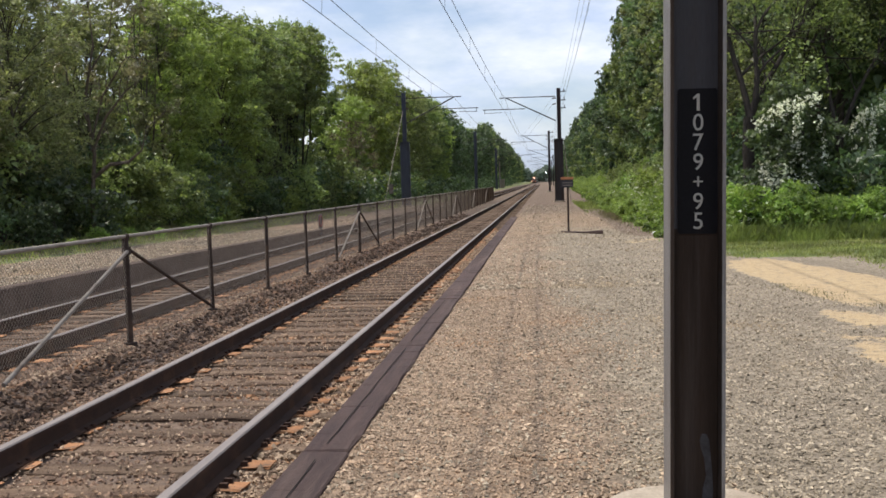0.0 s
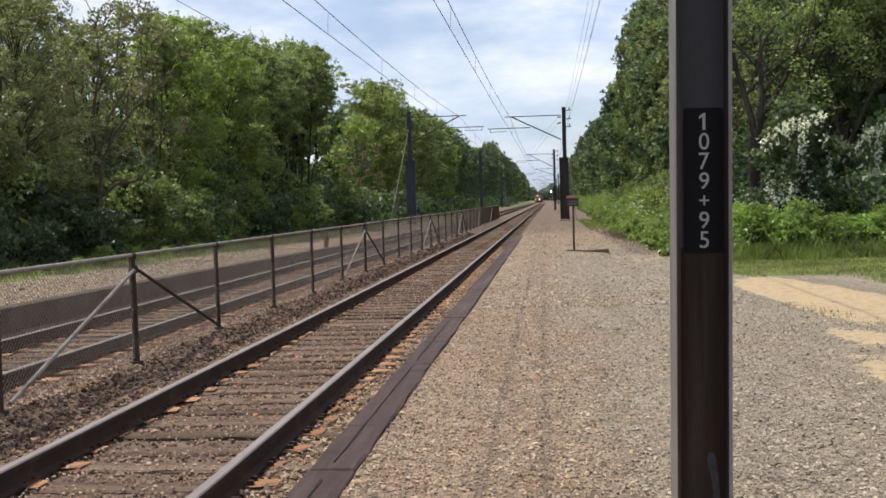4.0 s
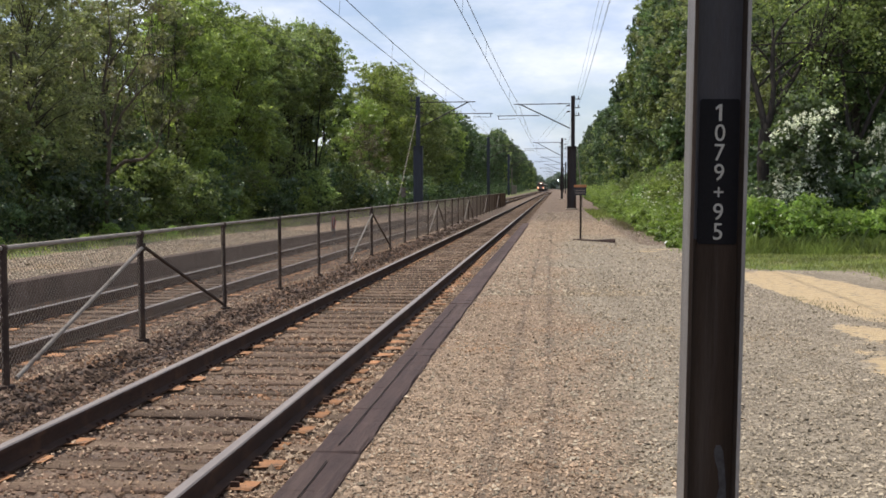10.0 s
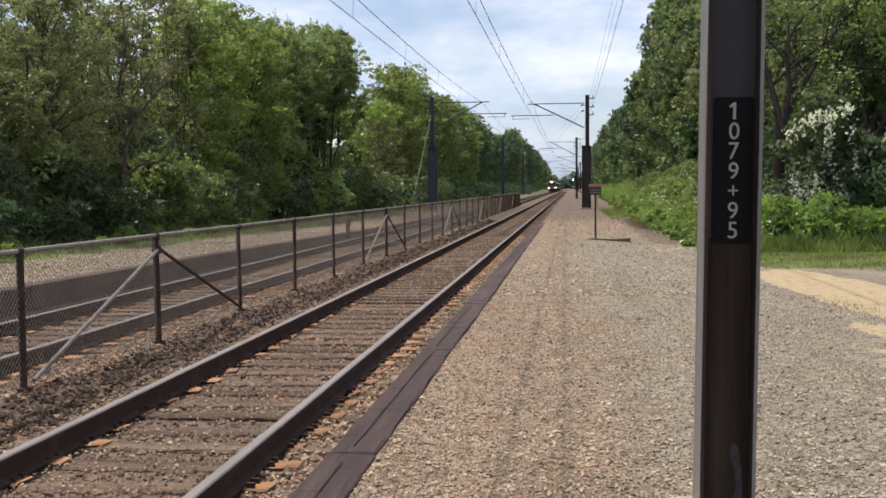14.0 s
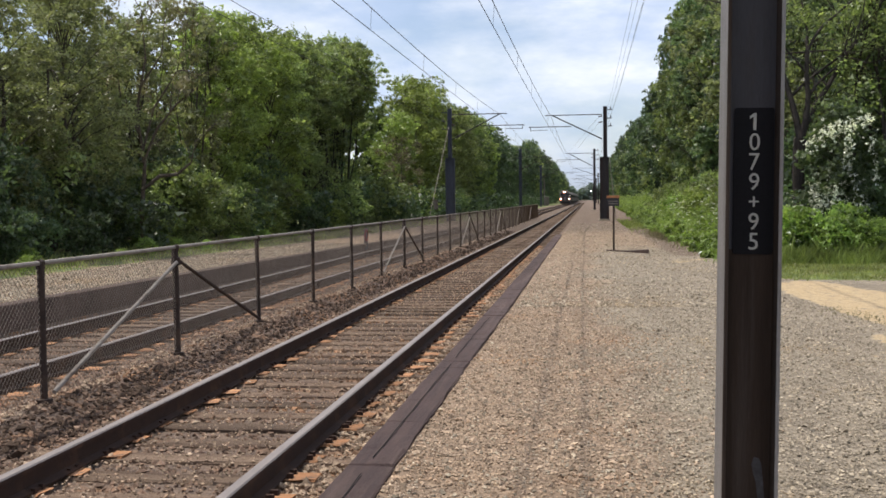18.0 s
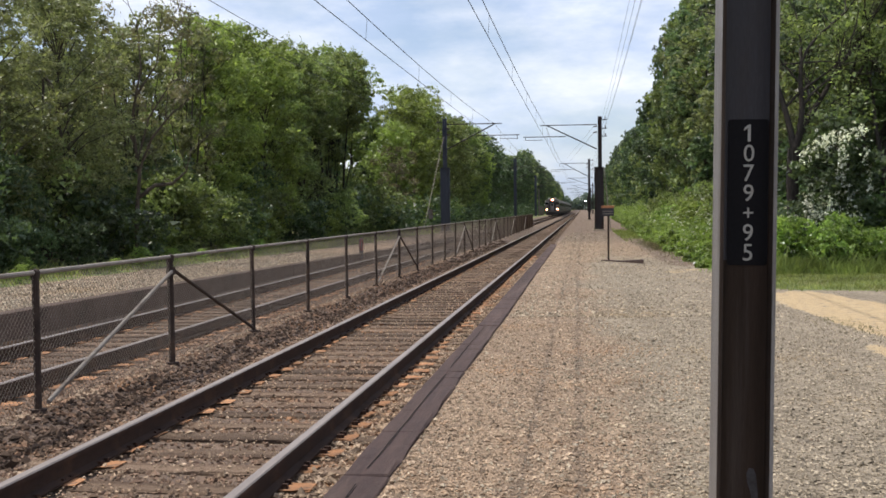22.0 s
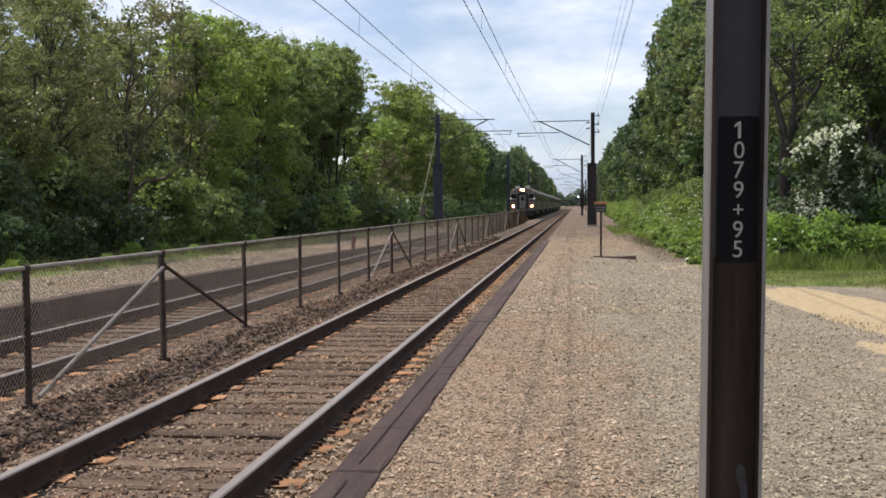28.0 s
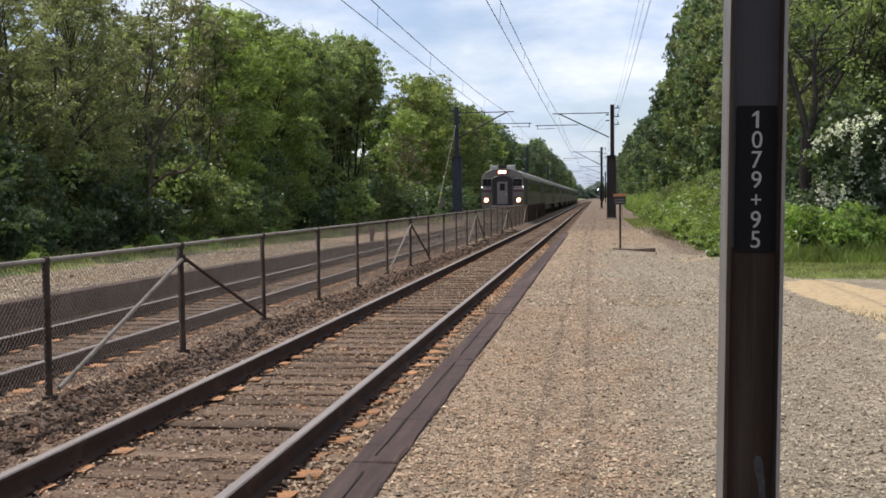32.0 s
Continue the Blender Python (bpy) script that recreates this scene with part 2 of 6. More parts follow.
M_PAINT = surf("cream_paint", (0.378, 0.360, 0.324), (0.468, 0.450, 0.405), 12, 0.6, 0, 0.05, 60)
M_BARK = surf("grey_brown_bark", (0.045, 0.036, 0.03), (0.10, 0.082, 0.068), 6, 0.95, 0, 0.9, 22, c=(0.035, 0.04, 0.02), cscale=1.5, stretch=(3, 3, 0.5), bumpdist=0.03)
M_LEAF = leafy("oak_leaves", (0.082, 0.112, 0.040), (0.202, 0.234, 0.090), 0.44, 0.2)
M_LEAF2 = leafy("dark_leaves", (0.050, 0.078, 0.036), (0.115, 0.150, 0.068), 0.38)
M_LEAF3 = leafy("bright_leaves", (0.115, 0.155, 0.044), (0.245, 0.290, 0.092), 0.46, 0.16)
M_BARKPALE = surf("weathered_pale_bark", (0.07, 0.055, 0.042), (0.15, 0.122, 0.096), 6, 0.95, 0, 0.9, 22, stretch=(3, 3, 0.5), bumpdist=0.03)
M_BARKDARK = surf("dark_stem_bark", (0.022, 0.019, 0.016), (0.05, 0.043, 0.037), 6, 0.95, 0, 0.9, 22, stretch=(3, 3, 0.5), bumpdist=0.03)
M_BARKGREY = surf("dark_furrowed_bark", (0.024, 0.020, 0.017), (0.072, 0.061, 0.053), 6, 0.95, 0, 0.9, 22, c=(0.035, 0.03, 0.026), cscale=1.5, stretch=(3, 3, 0.5), bumpdist=0.03)
# Deep green, darkened further for the shade on tall trees and undergrowth
M_LEAFDARK = leafy("shade_green_leaves", (0.034, 0.058, 0.028), (0.084, 0.118, 0.052), 0.36, 0.25)
M_OLIVE = leafy("olive_leaves", (0.090, 0.102, 0.048), (0.205, 0.216, 0.104), 0.44, 0.2)
# Leaf colour shifted to blue-grey to hold the haze of distance
M_FARWOOD = leafy("haze_tinted_leaves", (0.085, 0.115, 0.095), (0.13, 0.165, 0.14), 0.3, 0.1)
M_WEED = leafy("weed_leaves", (0.095, 0.158, 0.034), (0.240, 0.318, 0.086), 0.45, 0.2)
M_GRASS = leafy("grass_blades", (0.13, 0.15, 0.04), (0.23, 0.235, 0.09), 0.35, 0.2)
M_TALLGRASS = leafy("uncut_grass", (0.115, 0.158, 0.040), (0.235, 0.285, 0.092), 0.45, 0.2)
M_DRY = leafy("dry_twigs", (0.105, 0.092, 0.052), (0.175, 0.155, 0.085), 0.3, 0.2)
M_FLOWER = leafy("white_blossom", (0.522, 0.532, 0.456), (0.684, 0.684, 0.627), 0.25, 0.05)
M_STEEL = surf("dull_stainless_body", (0.17, 0.155, 0.14), (0.25, 0.23, 0.21), 1.2, 0.45, 0.4, 0.08, 40, c=(0.085, 0.07, 0.06), cscale=0.9)
M_CARSIDE = surf("grey_green_car_side", (0.08, 0.086, 0.076), (0.115, 0.12, 0.105), 1.2, 0.5, 0.4, 0.08, 40)
M_TRAINDARK = surf("dark_train_paint", (0.025, 0.024, 0.026), (0.045, 0.042, 0.044), 3, 0.6, 0.1, 0.1, 50)
M_GLASS = plain("dark_window_glass", (0.008, 0.009, 0.011), 0.22)
M_CABDOOR = surf("grey_cab_door", (0.21, 0.185, 0.18), (0.28, 0.25, 0.245), 3, 0.55, 0.2, 0.1, 40)
M_STRIPE = surf("dull_magenta_stripe", (0.085, 0.036, 0.052), (0.125, 0.055, 0.075), 3, 0.5, 0, 0.05, 40)
M_LAMP = plain("lit_headlamp", (1.0, 0.44, 0.24), 0.3, 0, 60.0)
# Reflector bowl whose own glow stands for the halo round the lamps
M_HALO = plain("lamp_halo", (1.0, 0.26, 0.12), 0.3, 0, 6.0)
M_PALE = surf("pale_grey_paint", (0.50, 0.50, 0.48), (0.62, 0.61, 0.58), 6, 0.6, 0, 0.05, 40)
M_MARKER = plain("lit_marker_lamp", (1.0, 0.95, 0.85), 0.3, 0, 1.2)
M_SIGNAL = plain("lit_signal_lens", (0.9, 0.95, 1.0), 0.3, 0, 9.0)
M_RED = surf("faded_red_paint", (0.24, 0.07, 0.06), (0.32, 0.10, 0.085), 8, 0.6, 0, 0.05, 40)
M_ORANGE = surf("orange_rust_paint", (0.34, 0.13, 0.05), (0.45, 0.2, 0.09), 9, 0.7, 0, 0.2, 40)
M_SIGNBACK = surf("dark_sign_board", (0.035, 0.032, 0.035), (0.06, 0.055, 0.058), 6, 0.6, 0.2, 0.1, 40)
M_PORC = plain("brown_porcelain", (0.07, 0.045, 0.04), 0.6)
M_LITTER = plain("white_plastic_litter", (0.75, 0.76, 0.76), 0.5)
M_DIRT = surf("dark_dirt_clods", (0.052, 0.034, 0.024), (0.118, 0.08, 0.056), 4, 0.95, 0, 0.5, 60, per="island", spread=0.5)


# ---- building helpers ----
def mesh_of(name, verts, faces, mats, smooth=False, slots=None):
    me = bpy.data.meshes.new(name)
    me.from_pydata([tuple(v) for v in verts], [], [tuple(f) for f in faces])
    for m in (mats if isinstance(mats, (list, tuple)) else [mats]):
        me.materials.append(m)
    if slots is not None:
        me.polygons.foreach_set("material_index", slots)
    if smooth:
        me.polygons.foreach_set("use_smooth", [True] * len(me.polygons))
    me.update()
    return me


def tris_mesh(name, verts, faces, mat):
    """A mesh from arrays: verts (n, 3) and faces (m, 3 or 4)."""
    me = bpy.data.meshes.new(name)
    k = faces.shape[1]
    me.vertices.add(len(verts)), me.loops.add(faces.size), me.polygons.add(len(faces))
    me.vertices.foreach_set("co", np.asarray(verts, np.float32).ravel())
    me.loops.foreach_set("vertex_index", np.asarray(faces, np.int32).ravel())
    me.polygons.foreach_set("loop_start", np.arange(0, faces.size, k, dtype=np.int32))
    me.materials.append(mat)
    me.update(calc_edges=True)
    me.shade_flat()
    return me


def piece(name, me, parent, label="", m=None, kind=""):
    ob = new(name, me)
    ob.parent = parent
    if m is not None:
        ob.matrix_basis = m
    if label or kind:
        tagged(ob, label, "", "", kind)
    return ob


def part(name, bm, material, parent, label="", bevel=0.0, smooth=False):
    """Links a bmesh as one mesh object under a thing or a part."""
    if bevel:
        bmesh.ops.bevel(bm, geom=bm.edges[:], offset=bevel, segments=1, affect="EDGES", clamp_overlap=True)
    me = bpy.data.meshes.new(name)
    bm.to_mesh(me)
    bm.free()
    me.materials.append(material)
    if smooth:
        me.polygons.foreach_set("use_smooth", [True] * len(me.polygons))
    return piece(name, me, parent, label)


def box(bm, x0, x1, y0, y1, z0, z1, m=None):
    r = bmesh.ops.create_cube(bm, size=1.0)
    mm = Matrix.Translation(((x0 + x1) / 2, (y0 + y1) / 2, (z0 + z1) / 2)) @ Matrix.Diagonal((x1 - x0, y1 - y0, z1 - z0, 1))
    bmesh.ops.transform(bm, matrix=(m @ mm) if m else mm, verts=r["verts"])
    return bm


def boxm(*a, m=None):
    return box(bmesh.new(), *a, m=m)


def rod(bm, a, b, r, n=6, r2=None):
    a, b = Vector(a), Vector(b)
    d = b - a
    res = bmesh.ops.create_cone(bm, cap_ends=True, segments=n, radius1=r, radius2=r if r2 is None else r2, depth=d.length)
    bmesh.ops.transform(bm, matrix=Matrix.Translation((a + b) / 2) @ d.to_track_quat("Z", "Y").to_matrix().to_4x4(), verts=res["verts"])
    return bm


def rodm(a, b, r, n=6, r2=None):
    return rod(bmesh.new(), a, b, r, n, r2)


def tube(points, radii, n=6):
    """Verts and faces of a tapered tube along points."""
    pts = [Vector(p) for p in points]
    vs, fs = [], []
    for i, p in enumerate(pts):
        d = (pts[min(i + 1, len(pts) - 1)] - pts[max(i - 1, 0)]).normalized()
        u = d.cross(Vector((0.31, 0.95, 0.05))).normalized()
        w = d.cross(u)
        for k in range(n):
            a = 2 * math.pi * k / n
            vs.append(p + (u * math.cos(a) + w * math.sin(a)) * radii[i])
    for i in range(len(pts) - 1):
        for k in range(n):
            fs.append((i * n + k, i * n + (k + 1) % n, (i + 1) * n + (k + 1) % n, (i + 1) * n + k))
    return vs, fs


def tubes(name, lines, mat, n=5):
    """One mesh of several tubes: lines of (points, radii)."""
    vs, fs = [], []
    for pts, rad in lines:
        v, f = tube(pts, rad if isinstance(rad, (list, tuple)) else [rad] * len(pts), n)
        fs += [tuple(i + len(vs) for i in q) for q in f]
        vs += v
    return mesh_of(name, vs, fs, mat, smooth=True)


def extrude(profile, y0, y1, close=True):
    """Verts and faces of an (x, z) outline run from y0 to y1."""
    n = len(profile)
    vs = [(x, y0, z) for x, z in profile] + [(x, y1, z) for x, z in profile]
    fs = [(i, (i + 1) % n, n + (i + 1) % n, n + i) for i in range(n)]
    if close:
        fs += [tuple(range(n))[::-1], tuple(range(n, 2 * n))]
    return vs, fs


def thing(name, label, category, group="", kind="", m=None):
    ob = new(name)
    ob.empty_display_size = 0.2
    if m is not None:
        ob.matrix_basis = m
    return tagged(ob, label, category, group, kind)


# ---- plan (metres; y runs along the rails, z = 0 on the gravel) ----
RAIL_Z, TIE_Z, BED_Z = 0.06, -0.125, -0.134
NEAR_X, FAR_X, FENCE_X = -2.8425, -6.49, -4.74
TRACK_END = 1500.0


def smooth01(a, b, v):
    t = np.clip((v - a) / (b - a), 0, 1)
    return t * t * (3 - 2 * t)


def platform_z(y):
    return 0.31 * (1 - smooth01(10, 60, y)) + 0.02


def ground_z(x, y):
    """Height of the ground sheet."""
    z = np.zeros_like(x)
    bed = smooth01(-1.30, -1.46, x) * (1 - smooth01(-8.6, -8.9, x))
    z += bed * (BED_Z - 0.02)
    mound = np.exp(-((x - FENCE_X + 0.05) / 0.42) ** 2)
    z += mound * (0.14 + 0.03 * np.sin(y * 2.3) * np.sin(x * 7 + y))
    left = smooth01(-8.18, -8.24, x)
    z += left * (platform_z(y) - 0.03 - z)
    z += smooth01(-11, -16, x) * 0.25
    z += smooth01(4.5, 14, x) * 0.35 * smooth01(24, 60, y)
    z += 0.012 * np.sin(x * 1.7 + y * 0.6) * np.sin(y * 0.9 - x) * (1 - bed) * (1 - left)
    return z


# ---- ground ----
def ground_material():
    m = bpy.data.materials.new("ground_gravel_grass_sand")
    m.use_nodes = True
    n, l = m.node_tree.nodes, m.node_tree.links
    p = n["Principled BSDF"]
    p.inputs["Roughness"].default_value = 0.95
    co = n.new("ShaderNodeNewGeometry")

    def noisy(s, d=6, r=0.6):
        t = n.new("ShaderNodeTexNoise")
        t.inputs["Scale"].default_value, t.inputs["Detail"].default_value, t.inputs["Roughness"].default_value = s, d, r
        l.new(co.outputs["Position"], t.inputs["Vector"])
        return t.outputs[0]

    def val(x, k):
        if isinstance(x, (int, float)):
            k.default_value = x
        elif isinstance(x, tuple):
            k.default_value = (*x, 1)
        else:
            l.new(x, k)

    def calc(op, a, b):
        t = n.new("ShaderNodeMath")
        t.operation = op
        val(a, t.inputs[0]), val(b, t.inputs[1])
        return t.outputs[0]

    def step(v, lo, hi):
        r = n.new("ShaderNodeMapRange")
        r.interpolation_type = "SMOOTHSTEP"
        r.inputs["From Min"].default_value, r.inputs["From Max"].default_value = lo, hi
        l.new(v, r.inputs["Value"])
        return r.outputs[0]

    def blend(f, a, b, kind="MIX"):
        g = n.new("ShaderNodeMix")
        g.data_type, g.blend_type = "RGBA", kind
        val(f, g.inputs[0]), val(a, g.inputs[6]), val(b, g.inputs[7])
        return g.outputs[2]

    def weight(name):
        a = n.new("ShaderNodeAttribute")
        a.attribute_name = name
        return a.outputs["Fac"]

    vor = n.new("ShaderNodeTexVoronoi")
    vor.inputs["Scale"].default_value = 40
    l.new(co.outputs["Position"], vor.inputs["Vector"])
    vc = n.new("ShaderNodeSeparateColor")
    l.new(vor.outputs["Color"], vc.inputs[0])
    patch, mid, fine = noisy(0.35, 5), noisy(2.5, 5), noisy(45, 4, 0.75)
    coarse = noisy(7, 5, 0.8)
    cell = calc("SUBTRACT", calc("ADD", calc("MULTIPLY", vc.outputs[0], 0.55), calc("ADD", calc("MULTIPLY", fine, 0.5), calc("MULTIPLY", step(coarse, 0.3, 0.7), 0.5))), 0.36)
    grey = blend(cell, (0.109, 0.088, 0.064), (0.352, 0.297, 0.223))
    warm = blend(cell, (0.120, 0.082, 0.056), (0.383, 0.280, 0.191))
    gravel = blend(step(calc("ADD", weight("warm"), calc("MULTIPLY", calc("SUBTRACT", patch, 0.5), 1.6)), 0.3, 0.75), grey, warm)
    gravel = blend(calc("MULTIPLY", weight("dark_line"), step(mid, 0.25, 0.5)), gravel, blend(1.0, gravel, (0.62, 0.585, 0.55), "MULTIPLY"))
    streak = n.new("ShaderNodeMapping")
    streak.inputs["Scale"].default_value = (1.6, 0.35, 1)
    l.new(co.outputs["Position"], streak.inputs["Vector"])
    sn = n.new("ShaderNodeTexNoise")
    sn.inputs["Scale"].default_value, sn.inputs["Detail"].default_value, sn.inputs["Roughness"].default_value = 1.0, 9, 0.75
    l.new(streak.outputs[0], sn.inputs["Vector"])
    gravel = blend(step(sn.outputs[0], 0.36, 0.64), blend(1.0, gravel, (0.82, 0.79, 0.76), "MULTIPLY"), blend(1.0, gravel, (1.12, 1.10, 1.07), "MULTIPLY"))
    bed = blend(cell, (0.063, 0.041, 0.030), (0.209, 0.144, 0.103))
    bed = blend(step(mid, 0.52, 0.7), bed, (0.22, 0.12, 0.065))
    bed = blend(calc("MULTIPLY", weight("rust"), step(mid, 0.3, 0.6)), bed, blend(cell, (0.17, 0.085, 0.042), (0.42, 0.235, 0.125)))
    # The bed grows darker past y = 40, beyond x = -4
    bed = blend(weight("far_dark"), bed, blend(cell, (0.035, 0.026, 0.021), (0.10, 0.075, 0.058)))
    col = blend(weight("bed"), gravel, bed)
    soilc = blend(step(mid, 0.3, 0.7), blend(cell, (0.066, 0.045, 0.033), (0.170, 0.121, 0.088)), blend(cell, (0.090, 0.060, 0.042), (0.225, 0.157, 0.112)))
    col = blend(step(calc("ADD", weight("soil"), calc("MULTIPLY", calc("SUBTRACT", noisy(1.2, 7, 0.7), 0.5), 1.0)), 0.35, 0.7), col, soilc)
    sandc = blend(cell, (0.331, 0.235, 0.126), (0.496, 0.378, 0.226))
    sandm = step(calc("ADD", weight("sand"), calc("MULTIPLY", calc("SUBTRACT", noisy(1.1, 9, 0.78), 0.5), 3.2)), 0.42, 0.56)
    col = blend(calc("MULTIPLY", sandm, step(noisy(5.0, 7, 0.8), 0.36, 0.50)), col, sandc)
    grassc = blend(noisy(9, 6, 0.7), (0.05, 0.08, 0.018), (0.15, 0.185, 0.05))
    grassc = blend(step(noisy(0.7, 4), 0.48, 0.66), grassc, (0.21, 0.17, 0.085))
    grassm = step(calc("ADD", weight("grass"), calc("MULTIPLY", calc("SUBTRACT", noisy(1.7, 8, 0.72), 0.5), 0.9)), 0.42, 0.58)
    col = blend(grassm, col, grassc)
    l.new(col, p.inputs["Base Color"])
    bp = n.new("ShaderNodeBump")
    bp.inputs["Strength"].default_value, bp.inputs["Distance"].default_value = 0.9, 0.02
    l.new(calc("ADD", calc("MULTIPLY", vor.outputs["Distance"], -1.0), fine), bp.inputs["Height"])
    l.new(bp.outputs[0], p.inputs["Normal"])
    return m


def sand_weight(x, y):
    """A sandy wash along the lawn's edge, with two thinner tongues nearer by."""
    near = np.interp(x, (3.4, 3.55, 3.75, 3.95, 4.6, 6), (19.5, 17.0, 15.4, 14.5, 13.6, 13.0))
    far = np.interp(x, (3.4, 3.6, 4.4, 5.1, 5.6, 6.5), (20.6, 21.6, 22.6, 19.8, 17.0, 15.5))
    w = smooth01(-1.5, 1.5, y - near) * smooth01(-1.3, 1.3, far - y) * smooth01(3.1, 3.8, x)
    w = np.maximum(w, 0.95 * np.exp(-((y - 12.8 - 0.9 * (3.6 - x)) / 0.8) ** 2) * smooth01(2.9, 3.6, x) * (1 - smooth01(5.5, 6.5, x)))
    w = np.maximum(w, 1.0 * np.exp(-((y - 10.3 - 0.5 * (3.2 - x)) / 1.05) ** 2) * smooth01(2.7, 3.2, x) * (1 - smooth01(4.8, 6.0, x)))
    w = w + 0.5 * np.exp(-(((x - 2.6) / 0.8) ** 2 + ((y - 29.5) / 1.2) ** 2))
    return w


def dark_line_weight(x, y):
    """A faint darker line across the near end of the yard."""
    return 0.5 * np.exp(-((y - 6.12 + 0.12 * x) / 0.10) ** 2) * (x < 0.5) * (x > -1.2)


def grass_weight(x, y):
    right = np.where(y < 28, smooth01(0, 1.2, (x - 5.3) + (y - 19.5) * 0.02 - smooth01(26, 20, y) * 0.6 + np.clip(22.5 - y, 0, 9) * 0.12), 0)
    right = np.where((y >= 22) & (y < 28), np.maximum(right, smooth01(21.8, 23.2, y) * smooth01(3.5, 4.6, x)), right)
    edge = 3.25 + 0.012 * np.clip(y - 35, 0, 400)
    right = np.where(y >= 28, smooth01(-0.5, 0.7, x - edge), right)
    left = smooth01(-10.9, -11.9, x - 2.2 * smooth01(64, 100, y))
    return np.clip(right + left, 0, 1)


def build_ground():
    xs = np.concatenate([[-1500, -700, -350, -180, -100, -60, -40, -28, -20, -16], np.arange(-14, -9, 0.5), np.arange(-9, -0.85, 0.13), np.arange(-0.85, 0.4, 0.045), np.arange(0.4, 7, 0.13), np.arange(7, 14, 0.5), [16, 20, 28, 40, 60, 100, 180, 350, 700, 1500]])
    ys = np.concatenate([[-300, -120, -50, -20, -8, -3, 0, 2], np.arange(3.5, 36, 0.26), np.arange(36, 80, 1.0), np.geomspace(80, 3200, 34)])
    gx, gy = np.meshgrid(xs, ys)
    gz = ground_z(gx, gy)
    nx, ny = len(xs), len(ys)
    vs = np.stack([gx.ravel(), gy.ravel(), gz.ravel()], 1)
    i = (np.arange(ny - 1)[:, None] * nx + np.arange(nx - 1)[None]).ravel()
    me = tris_mesh("ground", vs, np.stack([i, i + 1, i + nx + 1, i + nx], 1), ground_material())
    x, y = gx.ravel(), gy.ravel()
    for name, w in (("grass", grass_weight(x, y)), ("sand", sand_weight(x, y)),
                    ("bed", smooth01(-1.28, -1.5, x) * (1 - smooth01(-8.3, -8.5, x))),
                    ("warm", np.clip(smooth01(1.6, -0.6, x + 0.02 * (y - 6)) + 0.8 * smooth01(26, 48, y), 0, 1)),
                    ("dark_line", dark_line_weight(x, y)), ("rust", np.exp(-((x + 1.82) / 0.17) ** 2) * (1 - smooth01(20, 45, y))), ("far_dark", smooth01(40, 75, y) * smooth01(-4.0, -4.6, x) * 0.9), ("soil", 1.4 * np.exp(-((x - 3.0 - 0.012 * (y - 35)) / 0.6) ** 2) * smooth01(29, 36, y) * (1 - smooth01(62, 90, y)) + 1.0 * smooth01(34, 75, y))):
        me.attributes.new(name, "FLOAT", "POINT").data.foreach_set("value", np.asarray(w, np.float32))
    tagged(new("ground", me), "ground of pale gravel, track bed, sand and grass", "ground", kind="structure")


build_ground()


def stones(name, label, n, xr, yr, size, mat, seed, sink=0.3, dens=None, zoff=0.0, power=1.7):
    """Loose angular stones lying on the ground, as one uncountable thing."""
    rng = np.random.default_rng(seed)
    x = rng.uniform(*xr, n)
    y = yr[0] + (yr[1] - yr[0]) * rng.random(n) ** power
    if dens is not None:
        keep = rng.random(n) < dens(x, y)
        x, y = x[keep], y[keep]
        n = len(x)
    r = size * rng.lognormal(0, 0.33, n)
    z = ground_z(x, y) + r * (0.5 - sink) + zoff
    base = np.array([(1, 0, 0), (0, 1, 0), (-1, 0, 0), (0, -1, 0), (0, 0, 0.75), (0, 0, -0.75)], float)
    v = base[None] * (1 + rng.uniform(-0.35, 0.35, (n, 6, 1))) + rng.normal(0, 0.14, (n, 6, 3))
    ang, tilt = rng.uniform(0, 2 * math.pi, n), rng.normal(0, 0.5, n)
    ct, st = np.cos(tilt)[:, None], np.sin(tilt)[:, None]
    v = np.stack([v[..., 0], v[..., 1] * ct - v[..., 2] * st, v[..., 1] * st + v[..., 2] * ct], -1)
    ca, sa = np.cos(ang)[:, None], np.sin(ang)[:, None]
    v = np.stack([v[..., 0] * ca - v[..., 1] * sa, v[..., 0] * sa + v[..., 1] * ca, v[..., 2]], -1) * r[:, None, None] * 0.5
    v += np.stack([x, y, z], 1)[:, None]
    f = np.array([(0, 1, 4), (1, 2, 4), (2, 3, 4), (3, 0, 4), (1, 0, 5), (2, 1, 5), (3, 2, 5), (0, 3, 5)])
    f = (np.arange(n)[:, None, None] * 6 + f[None]).reshape(-1, 3)
    return tagged(new(name, tris_mesh(name, v.reshape(-1, 3), f, mat)), label, "gravel", kind="stuff")


def yard_density(x, y):
    return (1 - np.clip(sand_weight(x, y) * 1.5, 0, 1)) * (1 - grass_weight(x, y)) * (1 - 0.9 * smooth01(8, 29, y)) * (1 - 0.85 * dark_line_weight(x, y))


def brown_part(x, y):
    return smooth01(1.5, -0.5, x + 0.03 * (y - 6) + 0.35 * np.sin(x * 2.1 + y * 0.8) + 0.25 * np.sin(y * 2.3 - x))


stones("gravel", "loose pale grey gravel stones covering the yard", 84000, (-1.25, 5.0), (4.6, 22), 0.0195, M_STONE, 11, power=2.1, dens=lambda x, y: yard_density(x, y) * (1 - 0.8 * brown_part(x, y)))
stones("gravel", "loose brown gravel stones beside the timbers", 50000, (-1.25, 2.0), (4.6, 22), 0.0195, M_STONEWARM, 16, power=2.1, dens=lambda x, y: yard_density(x, y) * brown_part(x, y))
